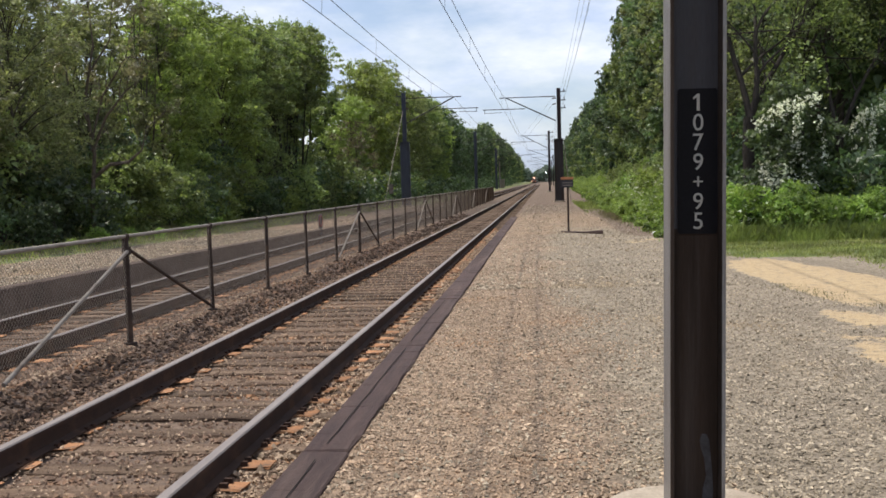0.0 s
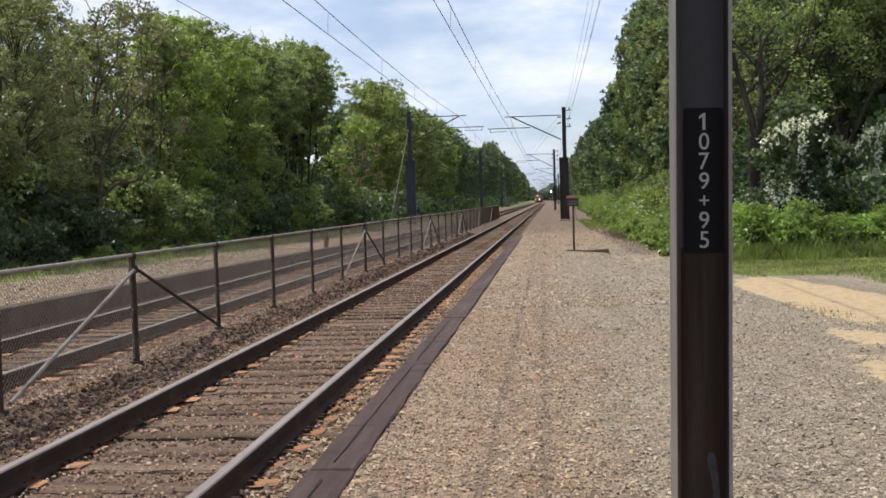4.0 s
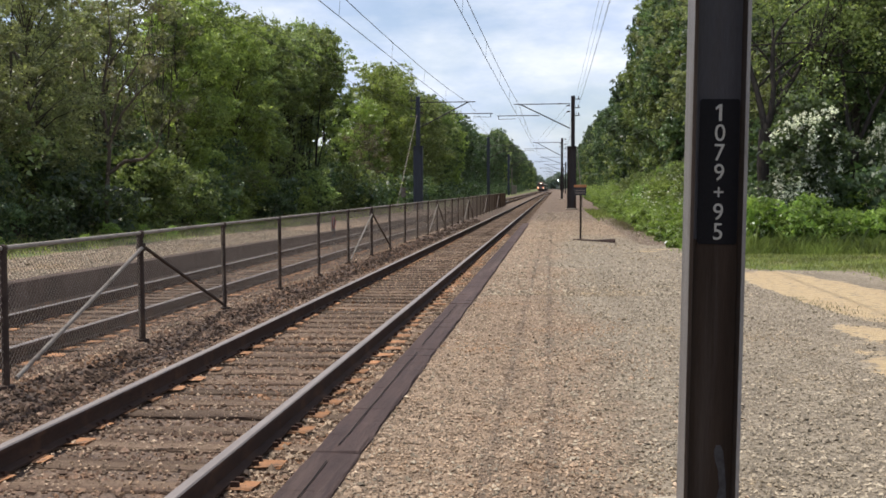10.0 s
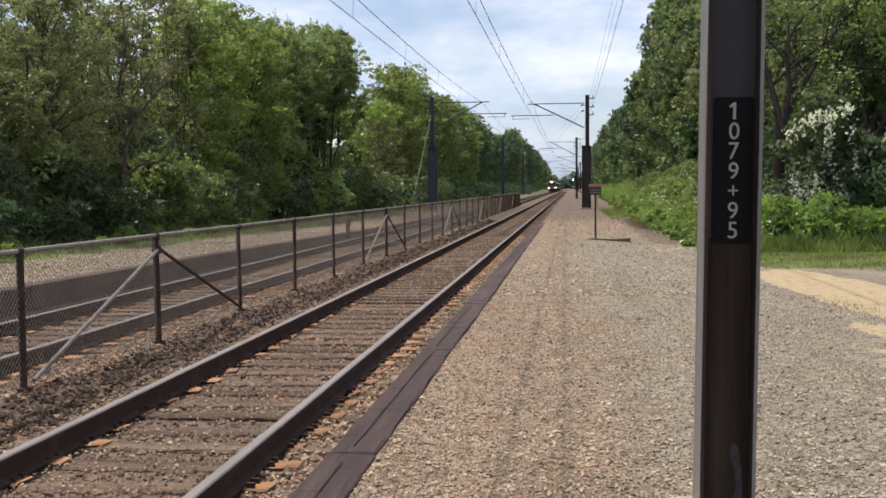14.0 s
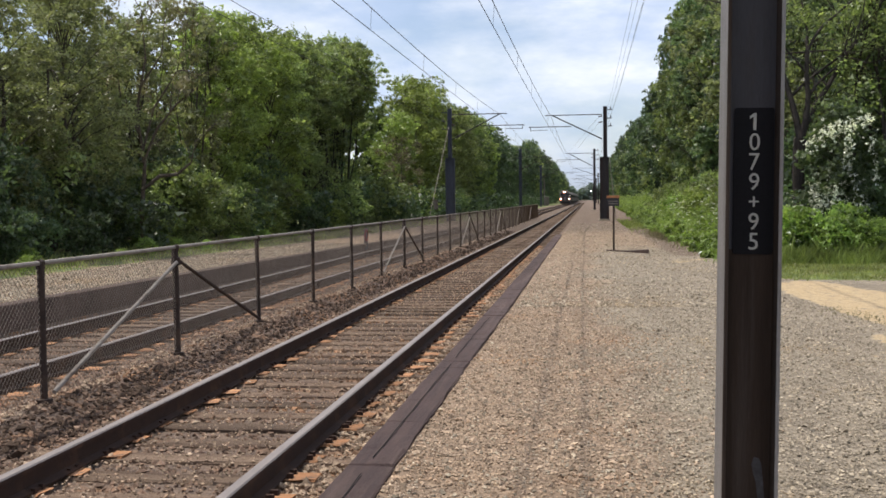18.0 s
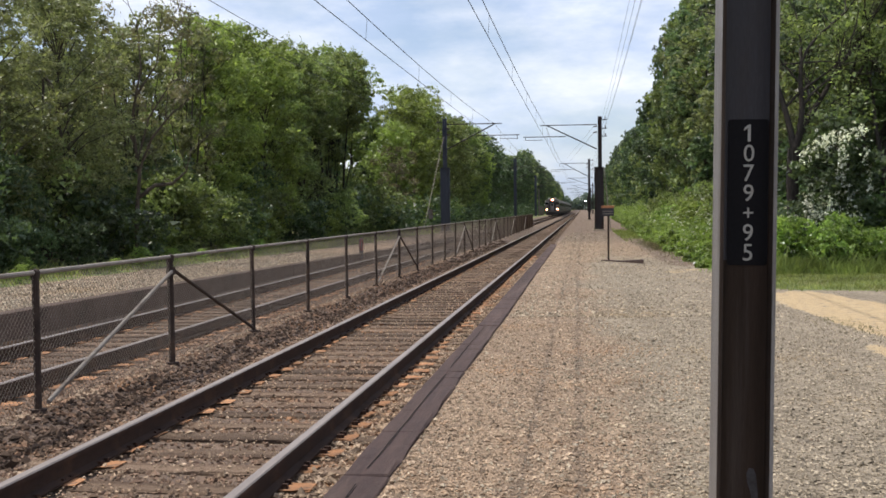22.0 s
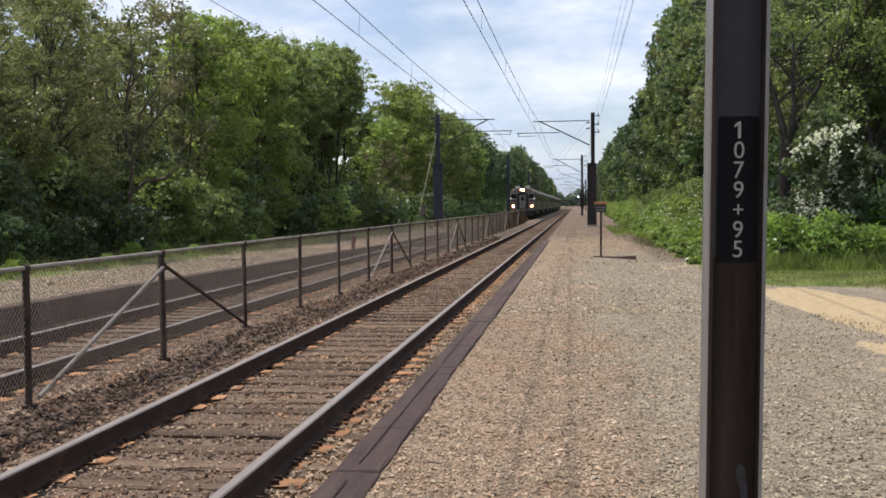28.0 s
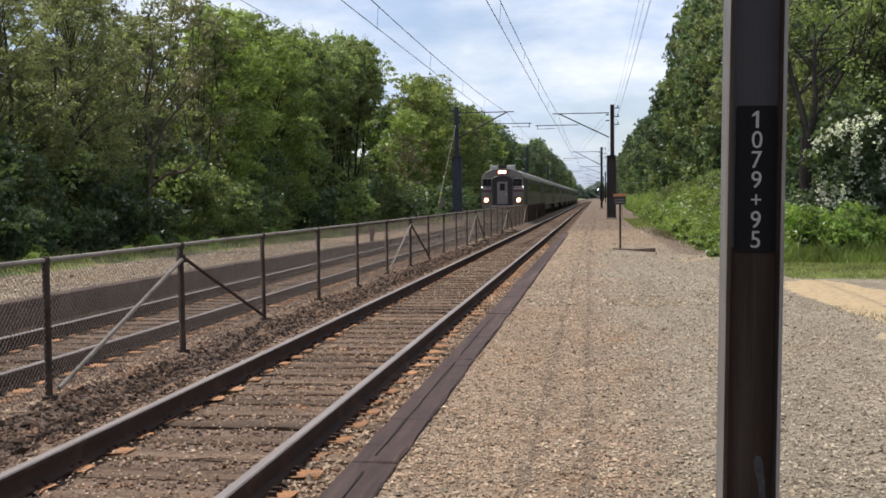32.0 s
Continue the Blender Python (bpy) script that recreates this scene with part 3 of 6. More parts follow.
stones("gravel", "scattered coarser stones further along the yard", 10000, (-1.2, 3.2), (17, 75), 0.036, M_STONE, 17, sink=0.4)
stones("gravel", "tan stones between the rail and the timbers", 5000, (-2.02, -1.6), (4.6, 40), 0.030, M_STONEWARM, 18, zoff=0.012)
stones("gravel", "pale gravel behind the far platform edge", 15000, (-11.2, -8.3), (13, 40), 0.034, M_STONE, 12)


def bed_density(x, y):
    return np.where(np.abs(x - FENCE_X) < 0.75, 1.0, 0.62)


stones("dirt", "dark dirt clods banked along the foot of the fence", 9000, (-4.68, -4.12), (4.6, 60), 0.042, M_DIRT, 15, dens=lambda x, y: 0.35 + 0.65 * np.exp(-((x + 4.4 + 0.08 * np.sin(y * 1.3)) / 0.13) ** 2))
stones("ballast", "brown track ballast stones between and beside the ties", 36000, (-5.6, -1.53), (4.6, 36), 0.033, M_BALLAST, 13, dens=bed_density)
stones("gravel", "small tan stones strewn over the ties", 9000, (-4.1, -1.6), (4.6, 40), 0.020, M_STONEWARM, 19, zoff=0.03)
stones("gravel", "pale tan stones along the foot of the fence", 3600, (-5.0, -4.66), (4.6, 45), 0.028, M_STONEWARM, 20)
stones("ballast", "brown ballast stones of the second track", 9000, (-8.15, -5.4), (8, 34), 0.04, M_BALLAST, 14)


# ---- tracks ----
def rail_profile(cx, z):
    h = [(0.068, -0.17), (0.068, -0.158), (0.012, -0.140), (0.009, -0.05), (0.036, -0.04), (0.037, -0.012)]
    top = [(0.030, -0.002)]
    pts = h + top
    return [(cx + a, z + b) for a, b in pts] + [(cx - a, z + b) for a, b in reversed(pts)]


def tie_mesh(seed):
    rng = random.Random(seed)
    bm = bmesh.new()
    box(bm, -1.28, 1.28, -0.115, 0.115, -0.18, 0.0)
    bmesh.ops.subdivide_edges(bm, edges=[e for e in bm.edges if abs(e.verts[0].co.x - e.verts[1].co.x) > 1], cuts=7)
    bmesh.ops.bevel(bm, geom=[e for e in bm.edges if min(v.co.z for v in e.verts) > -0.01], offset=0.012, segments=1, affect="EDGES")
    for v in bm.verts:
        v.co += Vector((rng.uniform(-0.02, 0.02), rng.uniform(-0.009, 0.009), rng.uniform(-0.007, 0.003)))
    me = bpy.data.meshes.new("tie")
    bm.to_mesh(me)
    bm.free()
    me.materials.append(M_TIE)
    return me


def plate_mesh(seed):
    rng = random.Random(seed)
    bm = boxm(-0.12, 0.21 + rng.uniform(-0.06, 0.05), -0.09, 0.09, 0, 0.012)
    bmesh.ops.subdivide_edges(bm, edges=[e for e in bm.edges if abs(e.verts[0].co.x - e.verts[1].co.x) > 0.1], cuts=3)
    for v in bm.verts:
        v.co += Vector((rng.uniform(-0.02, 0.02), rng.uniform(-0.022, 0.022), rng.uniform(-0.004, 0.004)))
    flat = len(bm.faces)
    for sx, sy in ((-0.085, -0.055), (0.085, 0.055), (0.088, -0.05), (-0.086, 0.06)):
        box(bm, sx - 0.02, sx + 0.02, sy - 0.015, sy + 0.015, 0.005, 0.045)
    bm.faces.ensure_lookup_table()
    for fc in bm.faces[flat:]:
        fc.material_index = 1
    me = bpy.data.meshes.new("tie_plate")
    bm.to_mesh(me)
    bm.free()
    me.materials.append(M_PLATE)
    me.materials.append(M_RAIL)
    return me


TIES = [tie_mesh(s) for s in range(4)]
PLATES = [plate_mesh(s) for s in range(5)]
TIE_STEP = 0.515


def build_track(cx, label, y_ties, n_ties, n_plates):
    t = thing("railway_track", label, "railway track", kind="structure")
    for side in (-0.7525, 0.7525):
        vs, fs = extrude(rail_profile(cx + side, RAIL_Z), -30, TRACK_END)
        slots = [0] * len(fs)
        for k in (5, 6, 7):
            slots[k] = 1
        piece("rail", mesh_of("rail", vs, fs, [M_RAIL, M_RAILTOP], slots=slots), t, "steel rail with a worn bright head")
    rng = random.Random(int(-cx * 100))
    for i in range(n_ties):
        y = y_ties + i * TIE_STEP
        dy, yaw = rng.uniform(-0.03, 0.03), rng.uniform(-0.7, 0.7)
        piece("tie", TIES[rng.randrange(4)], t, m=pose(cx + rng.uniform(-0.05, 0.05), y + dy, TIE_Z + rng.uniform(-0.012, 0.004), 0, 0, yaw + 180 * rng.randrange(2)))
        if i < n_plates:
            for side in (-0.7525, 0.7525):
                piece("tie_plate", PLATES[rng.randrange(5)], t, m=pose(cx + side, y + dy, TIE_Z + 0.001, 0, 0, yaw + rng.uniform(-4, 4)) @ Matrix.Diagonal((rng.uniform(1.0, 1.3) if side > 0 else rng.uniform(0.55, 0.8), 1, 1, 1)))
    vs, fs = [], []
    y = y_ties + n_ties * TIE_STEP
    while y < 420:
        k = len(vs)
        for dx in (-1.28, 1.28):
            for dy, dz in ((-0.115, -0.15), (-0.115, 0), (0.115, 0), (0.115, -0.15)):
                vs.append((cx + dx + rng.uniform(-0.05, 0.05), y + dy, TIE_Z + dz))
        fs += [(k, k + 1, k + 5, k + 4), (k + 1, k + 2, k + 6, k + 5), (k + 2, k + 3, k + 7, k + 6), (k, k + 3, k + 2, k + 1), (k + 4, k + 5, k + 6, k + 7)]
        y += TIE_STEP
    piece("far_ties", mesh_of("far_ties", vs, fs, M_TIE), t, kind="stuff")
    return t


build_track(NEAR_X, "railway track of rusty rails on weathered wooden ties", 4.81, 280, 72)
build_track(FAR_X, "second railway track beyond the chain-link fence", 8.1, 130, 60)


def build_timber_edge():
    t = thing("timber_edging", "row of dark creosoted timbers laid flush beside the track", "timber edging", kind="structure")
    rng = random.Random(5)
    y = -2.1
    while y < 48:
        ln = 4.4
        x0 = -1.575 + rng.uniform(-0.008, 0.008)
        bm = boxm(x0, x0 + 0.31, y + 0.012, y + ln - 0.012, -0.2, 0.025)
        bmesh.ops.subdivide_edges(bm, edges=[e for e in bm.edges if abs(e.verts[0].co.y - e.verts[1].co.y) > 1], cuts=9)
        bmesh.ops.bevel(bm, geom=[e for e in bm.edges if min(v.co.z for v in e.verts) > 0], offset=0.012, segments=1, affect="EDGES")
        for v in bm.verts:
            v.co += Vector((rng.uniform(-0.008, 0.008), 0, rng.uniform(-0.006, 0.006)))
        part("timber", bm, M_TIMBER, t)
        y += ln
    # long drying cracks along the nearest timbers
    for y0, x0 in ((2.45, -1.43), (6.85, -1.44), (11.3, -1.45)):
        pts = [(x0 + rng.uniform(-0.007, 0.007), y0 + k * 0.40, 0.0325) for k in range(11)]
        vs = [(x - w, yy, z) for x, yy, z in pts for w in (0.0045, -0.0045)]
        part_me = mesh_of("crack", vs, [(2 * k, 2 * k + 1, 2 * k + 3, 2 * k + 2) for k in range(10)], M_CRACK)
        piece("crack", part_me, t, "dark drying crack")


build_timber_edge()


def build_platform_edge():
    """Low dark edge wall on the far side of the second track."""
    t = thing("platform_edge", "low dark concrete edge wall beside the second track", "platform edge", kind="structure")
    y = -6.0
    while y < 64:
        y1 = y + 3.66
        vs = []
        for yy in (y + 0.006, y1 - 0.006):
            z = float(platform_z(np.array(yy)))
            vs += [(-8.36, yy, -0.35), (-8.12, yy, -0.35), (-8.12, yy, z - 0.015), (-8.135, yy, z), (-8.36, yy, z)]
        fs = [(0, 1, 2, 3, 4), (9, 8, 7, 6, 5)] + [(i, 5 + i, 5 + (i + 1) % 5, (i + 1) % 5) for i in range(5)]
        piece("wall_panel", mesh_of("wall_panel", vs, fs, M_WALL), t)
        y = y1


build_platform_edge()


# ---- fence ----
FENCE_TOP, FENCE_Y, FENCE_STEP, FENCE_N = 1.215, 8.70, 3.05, 31


def build_fence():
    t = thing("chain_link_fence", "chain-link fence on brown posts between the tracks", "fence")
    y0, y1 = FENCE_Y - 4 * FENCE_STEP, FENCE_Y + (FENCE_N - 1) * FENCE_STEP
    rng = random.Random(3)
    for i in range(-4, FENCE_N):
        y = FENCE_Y + i * FENCE_STEP
        gz = float(ground_z(np.array(FENCE_X), np.array(y)))
        brace = i % 5 == 1
        bm = rodm((FENCE_X, y, gz - 0.25), (FENCE_X + rng.uniform(-0.012, 0.012), y, FENCE_TOP - 0.02), 0.038 if brace else 0.032, 10)
        rod(bm, (FENCE_X, y, gz - 0.02), (FENCE_X, y, gz + 0.03), 0.075, 10)
        post = part("post", bm, M_POSTBROWN, t, smooth=False)
        cap = rodm((FENCE_X, y, FENCE_TOP - 0.05), (FENCE_X, y, FENCE_TOP + 0.012), 0.039, 10)
        rod(cap, (FENCE_X, y - 0.035, FENCE_TOP), (FENCE_X, y + 0.035, FENCE_TOP), 0.031, 8)
        part("cap", cap, M_POSTBROWN, post, "brown rail cap")
        if brace:
            for s, mat in ((-1, M_GALV), (1, M_POSTBROWN)):
                part("brace", rodm((FENCE_X + 0.03, y + s * 0.05, FENCE_TOP - 0.17), (FENCE_X + 0.03, y + s * (FENCE_STEP - 0.12), gz + 0.10), 0.021, 8), mat, t,
                     "pale galvanised brace" if s < 0 else "dark diagonal brace")
            bm = rodm((FENCE_X, y, FENCE_TOP - 0.21), (FENCE_X, y, FENCE_TOP - 0.12), 0.052, 10)
            part("band", bm, M_POSTBROWN, post)
    y = y0
    while y < y1 - 0.1:
        part("top_rail", rodm((FENCE_X, y, FENCE_TOP), (FENCE_X, min(y + 2 * FENCE_STEP, y1), FENCE_TOP), 0.022, 8), M_GALV, t, "galvanised top rail")
        y += 2 * FENCE_STEP
    # woven wires: two families of diagonals, each a thin flat-sided wire
    pitch, low = 0.060, 0.03
    hgt = FENCE_TOP - 0.03 - low
    k = np.arange(int((y1 - y0 + hgt) / pitch))
    vs, fs = [], []
    w = 0.00055
    for fam in (0, 1):
        ya, yb = y0 - hgt + k * pitch, y0 + k * pitch
        za, zb = np.full(len(k), low), np.full(len(k), low + hgt)
        lo = np.maximum(0, (y0 - ya) / hgt)
        hi = np.minimum(1, (y1 - ya) / hgt)
        pa = np.stack([ya + hgt * lo, za + hgt * lo], 1)
        pb = np.stack([ya + hgt * hi, za + hgt * hi], 1)
        if fam:
            pa[:, 0], pb[:, 0] = y0 + y1 - pa[:, 0], y0 + y1 - pb[:, 0]
        sgn = -1 if fam else 1
        for dx, dn in ((0.0022, 0), (-0.0011, w), (-0.0011, -w)):
            for q in (pa, pb):
                vs.append(np.stack([np.full(len(k), FENCE_X + (0.003 if fam else -0.003) + dx), q[:, 0] - sgn * dn * 0.7, q[:, 1] + dn * 0.7], 1))
    V = np.concatenate(vs)
    n = len(k)
    F = []
    for fam in (0, 1):
        o = fam * 6 * n
        for a, b in ((0, 2), (2, 4), (4, 0)):
            j = np.arange(n)
            F.append(np.stack([o + a * n + j, o + b * n + j, o + (b + 1) * n + j, o + (a + 1) * n + j], 1))
    piece("chain_link", tris_mesh("chain_link", V, np.concatenate(F), M_CHAIN), t, "woven dull wire mesh", kind="stuff")


build_fence()


# ---- overhead line ----
def h_column(bm, x, y, z0, z1, w, d, t=0.02, r=None):
    """An H section: flanges across x, web between, open towards y."""
    box(bm, x - w / 2, x - w / 2 + t, y - d / 2, y + d / 2, z0, z1)
    box(bm, x + w / 2 - t, x + w / 2, y - d / 2, y + d / 2, z0, z1)
    box(bm, x - w / 2 + t, x + w / 2 - t, y - t * 0.5, y + t * 0.5, z0, z1)
    return bm


def insulator(bm, a, b, r=0.07, n=4):
    a, b = Vector(a), Vector(b)
    rod(bm, a, b, r * 0.35, 6)
    for i in range(n):
        p = a.lerp(b, (i + 0.5) / n)
        d = (b - a).normalized() * 0.02
        rod(bm, p - d, p + d, r, 8, r * 0.5)
    return bm


def cantilever(t, x, y, s, cx, z_top=8.16, z_low=7.28, z_foot=6.28):
    """Bracket from a mast at x towards the track centre cx; s is the side on which the track lies (-1 or 1)."""
    a = x + s * 0.16
    end = cx + s * 0.45
    arm = part("top_tie", rodm((a, y, z_top), (end, y, z_top), 0.035, 6), M_WIRE, t, "slender steel tie arm")
    part("insulator", insulator(bmesh.new(), (a + s * 0.5, y, z_top), (a + s * 1.0, y, z_top)), M_PORC, arm)
    strut = part("strut", rodm((a, y, z_foot), (cx - s * 0.05, y, z_top), 0.045, 6), M_WIRE, t, "raking bracket tube")
    part("insulator", insulator(bmesh.new(), (a + s * 0.25, y, z_foot + 0.12), (a + s * 0.7, y, z_foot + 0.34)), M_PORC, strut)
    reg = part("registration_arm", rodm((cx - s * 1.55, y, z_low), (cx + s * 1.75, y, z_low), 0.032, 6), M_WIRE, t, "level registration arm")
    bm = rodm((cx + s * 1.6, y, z_low), (cx + s * 1.6, y, z_low - 0.3), 0.025, 5)
    rod(bm, (cx + s * 1.6, y, z_low - 0.27), (cx + s * 0.3, y, z_low - 0.24), 0.02, 5)
    part("steady_arm", bm, M_WIRE, reg)


def mast(x, y, s, cx, top, blue, wide, label):
    t = thing("catenary_mast", label, "catenary mast", "masts along the tracks")
    mat = M_MASTBLUE if blue else M_MAST
    gz = float(ground_z(np.array(x), np.array(y)))
    if wide:
        bm = bmesh.new()
        h_column(bm, x, y, gz + 0.12, 4.87, 0.70, 0.42, 0.03)
        low = part("lower_column", bm, mat, t, "broad built-up lower column")
        part("cap_plate", boxm(x - 0.37, x + 0.37, y - 0.23, y + 0.23, 4.87, 4.90), mat, low)
        part("upper_column", h_column(bmesh.new(), x + (0 if blue else 0.08), y, 4.9, top, 0.30, 0.30, 0.02), mat, t)
    else:
        part("column", h_column(bmesh.new(), x, y, gz + 0.1, top, 0.46 if blue else 0.31, 0.31, 0.022), mat, t)
    part("footing", boxm(x - 0.47, x + 0.47, y - 0.40, y + 0.40, gz - 0.4, gz + 0.12), M_CONC, t, "pale concrete footing", bevel=0.02)
    cantilever(t, x, y, s, cx)
    for k, z in enumerate((top - 0.3, top - 0.95, top - 1.55)):
        b = part("side_bracket", boxm(min(x, x - s * 0.62), max(x, x - s * 0.62), y - 0.03, y + 0.03, z, z + 0.06), mat, t)
        part("insulator", insulator(bmesh.new(), (x - s * 0.5, y, z + 0.06), (x - s * 0.5, y, z + 0.26), 0.06, 3), M_PORC, b)
    for k, z in enumerate((top - 0.75, top - 1.2)):
        part("strain_insulator", insulator(bmesh.new(), (x + s * 0.16, y - 0.05, z), (x + s * 0.42, y - 0.30, z - 0.06), 0.06, 4), M_PORC, t)
    return t


MAST_X, LMAST_X = 1.20, -10.38
MASTS = [5.30, 83.0, 153.5, 228, 300, 372, 444, 516, 588, 660]
LMASTS = [6.0, 80.0, 164, 235, 300, 372, 444, 516, 588, 660]
for i, y in enumerate(MASTS[1:]):
    mast(MAST_X - 0.35 if i == 1 else MAST_X + (1.5 if i > 1 else 0), y, -1, NEAR_X, 8.78, False, i == 0, "dark steel catenary mast with a broad lower column" if i == 0 else "dark steel catenary mast beside the gravel")
for i, y in enumerate(LMASTS[:4]):
    mast(LMAST_X, y, 1, FAR_X, (8.6, 8.6, 9.5, 9.1)[i], True, i < 2, "blue-grey steel catenary mast before the trees")


def wire_run(pts_y, x, z, sag, r, n=8):
    pts = []
    for a, b in zip(pts_y, pts_y[1:]):
        for k in range(n):
            u = k / n
            pts.append((x, a + (b - a) * u, z - 4 * sag * u * (1 - u)))
    pts.append((x, pts_y[-1], z))
    return pts


def build_wires():
    for cx, ys, lab in ((NEAR_X, [-70] + MASTS, "overhead contact line of the near track"), (FAR_X, [-68] + LMASTS, "overhead contact line of the second track")):
        t = thing("overhead_line", lab, "overhead line", "overhead wires")
        off = -0.07 if cx == NEAR_X else -0.15
        sag = 0.44 if cx == NEAR_X else 0.55
        zc = 7.12 if cx == NEAR_X else 7.03
        c = wire_run(ys, cx + off, zc, 0.06, 0.011)
        m = wire_run(ys, cx + off + 0.04, 8.14, sag, 0.012, 10)
        piece("contact_wire", tubes("contact_wire", [(c, 0.012)], M_WIRE), t)
        piece("messenger_wire", tubes("messenger_wire", [(m, 0.013)], M_WIRE), t)
        for a, b in zip(ys[:4], ys[1:5]):
            for k in range(7):
                u = (k + 0.5) / 7
                y = a + (b - a) * u
                zt, zb = 8.14 - 4 * sag * u * (1 - u), zc - 4 * 0.06 * u * (1 - u)
                piece("dropper", tubes("dropper", [([(cx + off, y, zb), (cx + off + 0.04, y, zt)], 0.006)], M_WIRE, 4), t)
    for x, z, xs, lab in ((1.56, 8.52, (0, 0.12, 0.24), 0), (1.78, 7.9, (0,), 0)):
        for k, dx in enumerate(xs):
            z1 = z - 0.22 * k
            t = thing("feeder_wire", "bare feeder wire strung along the mast tops", "wire", "feeder wires")
            piece("wire", tubes("feeder", [(wire_run([-70] + MASTS, x - 0.12 + dx, z1, 0.35, 0.01), 0.0055)], M_WIRE), t)
    for z in (8.25, 7.65):
        t = thing("feeder_wire", "bare feeder wire strung along the mast tops", "wire", "feeder wires")
        piece("wire", tubes("feeder", [(wire_run([-68] + LMASTS, LMAST_X - 0.5, z, 0.35, 0.01), 0.011)], M_WIRE), t)
    t = thing("anchor_wire", "pair of anchor wires between two masts", "wire", "feeder wires")
    for z0, z1 in ((8.0, 8.2), (7.5, 7.25)):
        piece("wire", tubes("anchor", [([(MAST_X - 0.4, 82.8, z0), (NEAR_X, 153.5, z1)], 0.009)], M_WIRE, 4), t)
    g = thing("guy_wire", "pale guy rope stayed from a mast to the ground", "guy wire", "guys")
    piece("rope", tubes("rope", [([(LMAST_X - 0.05, 79.8, 7.2), (LMAST_X - 0.1, 69.2, 0.25)], 0.022)], M_GALV, 6), g)
    part("warning_plate", boxm(LMAST_X + 0.0, LMAST_X + 0.3, 71.0, 71.02, 1.1, 1.75), M_GALV, g, "small pale plate")
    g = thing("guy_wire", "pale guy rod stayed from the broad mast", "guy wire", "guys")
    piece("rope", tubes("rope", [([(MAST_X + 0.38, 82.8, 4.85), (MAST_X + 0.85, 81.5, 0.0)], 0.028)], M_GALV, 6), g)


build_wires()


# ---- the near column with its number plate ----
def figure(ch):
    """Font figure as a mesh, 1 unit tall, centred."""
    cu = bpy.data.curves.new("figure", "FONT")
    cu.body, cu.align_x, cu.align_y, cu.size, cu.extrude = ch, "CENTER", "CENTER", 1.0, 0.01
    ob = bpy.data.objects.new("figure", cu)
    me = bpy.data.meshes.new_from_object(ob)
    bpy.data.objects.remove(ob)
    return me


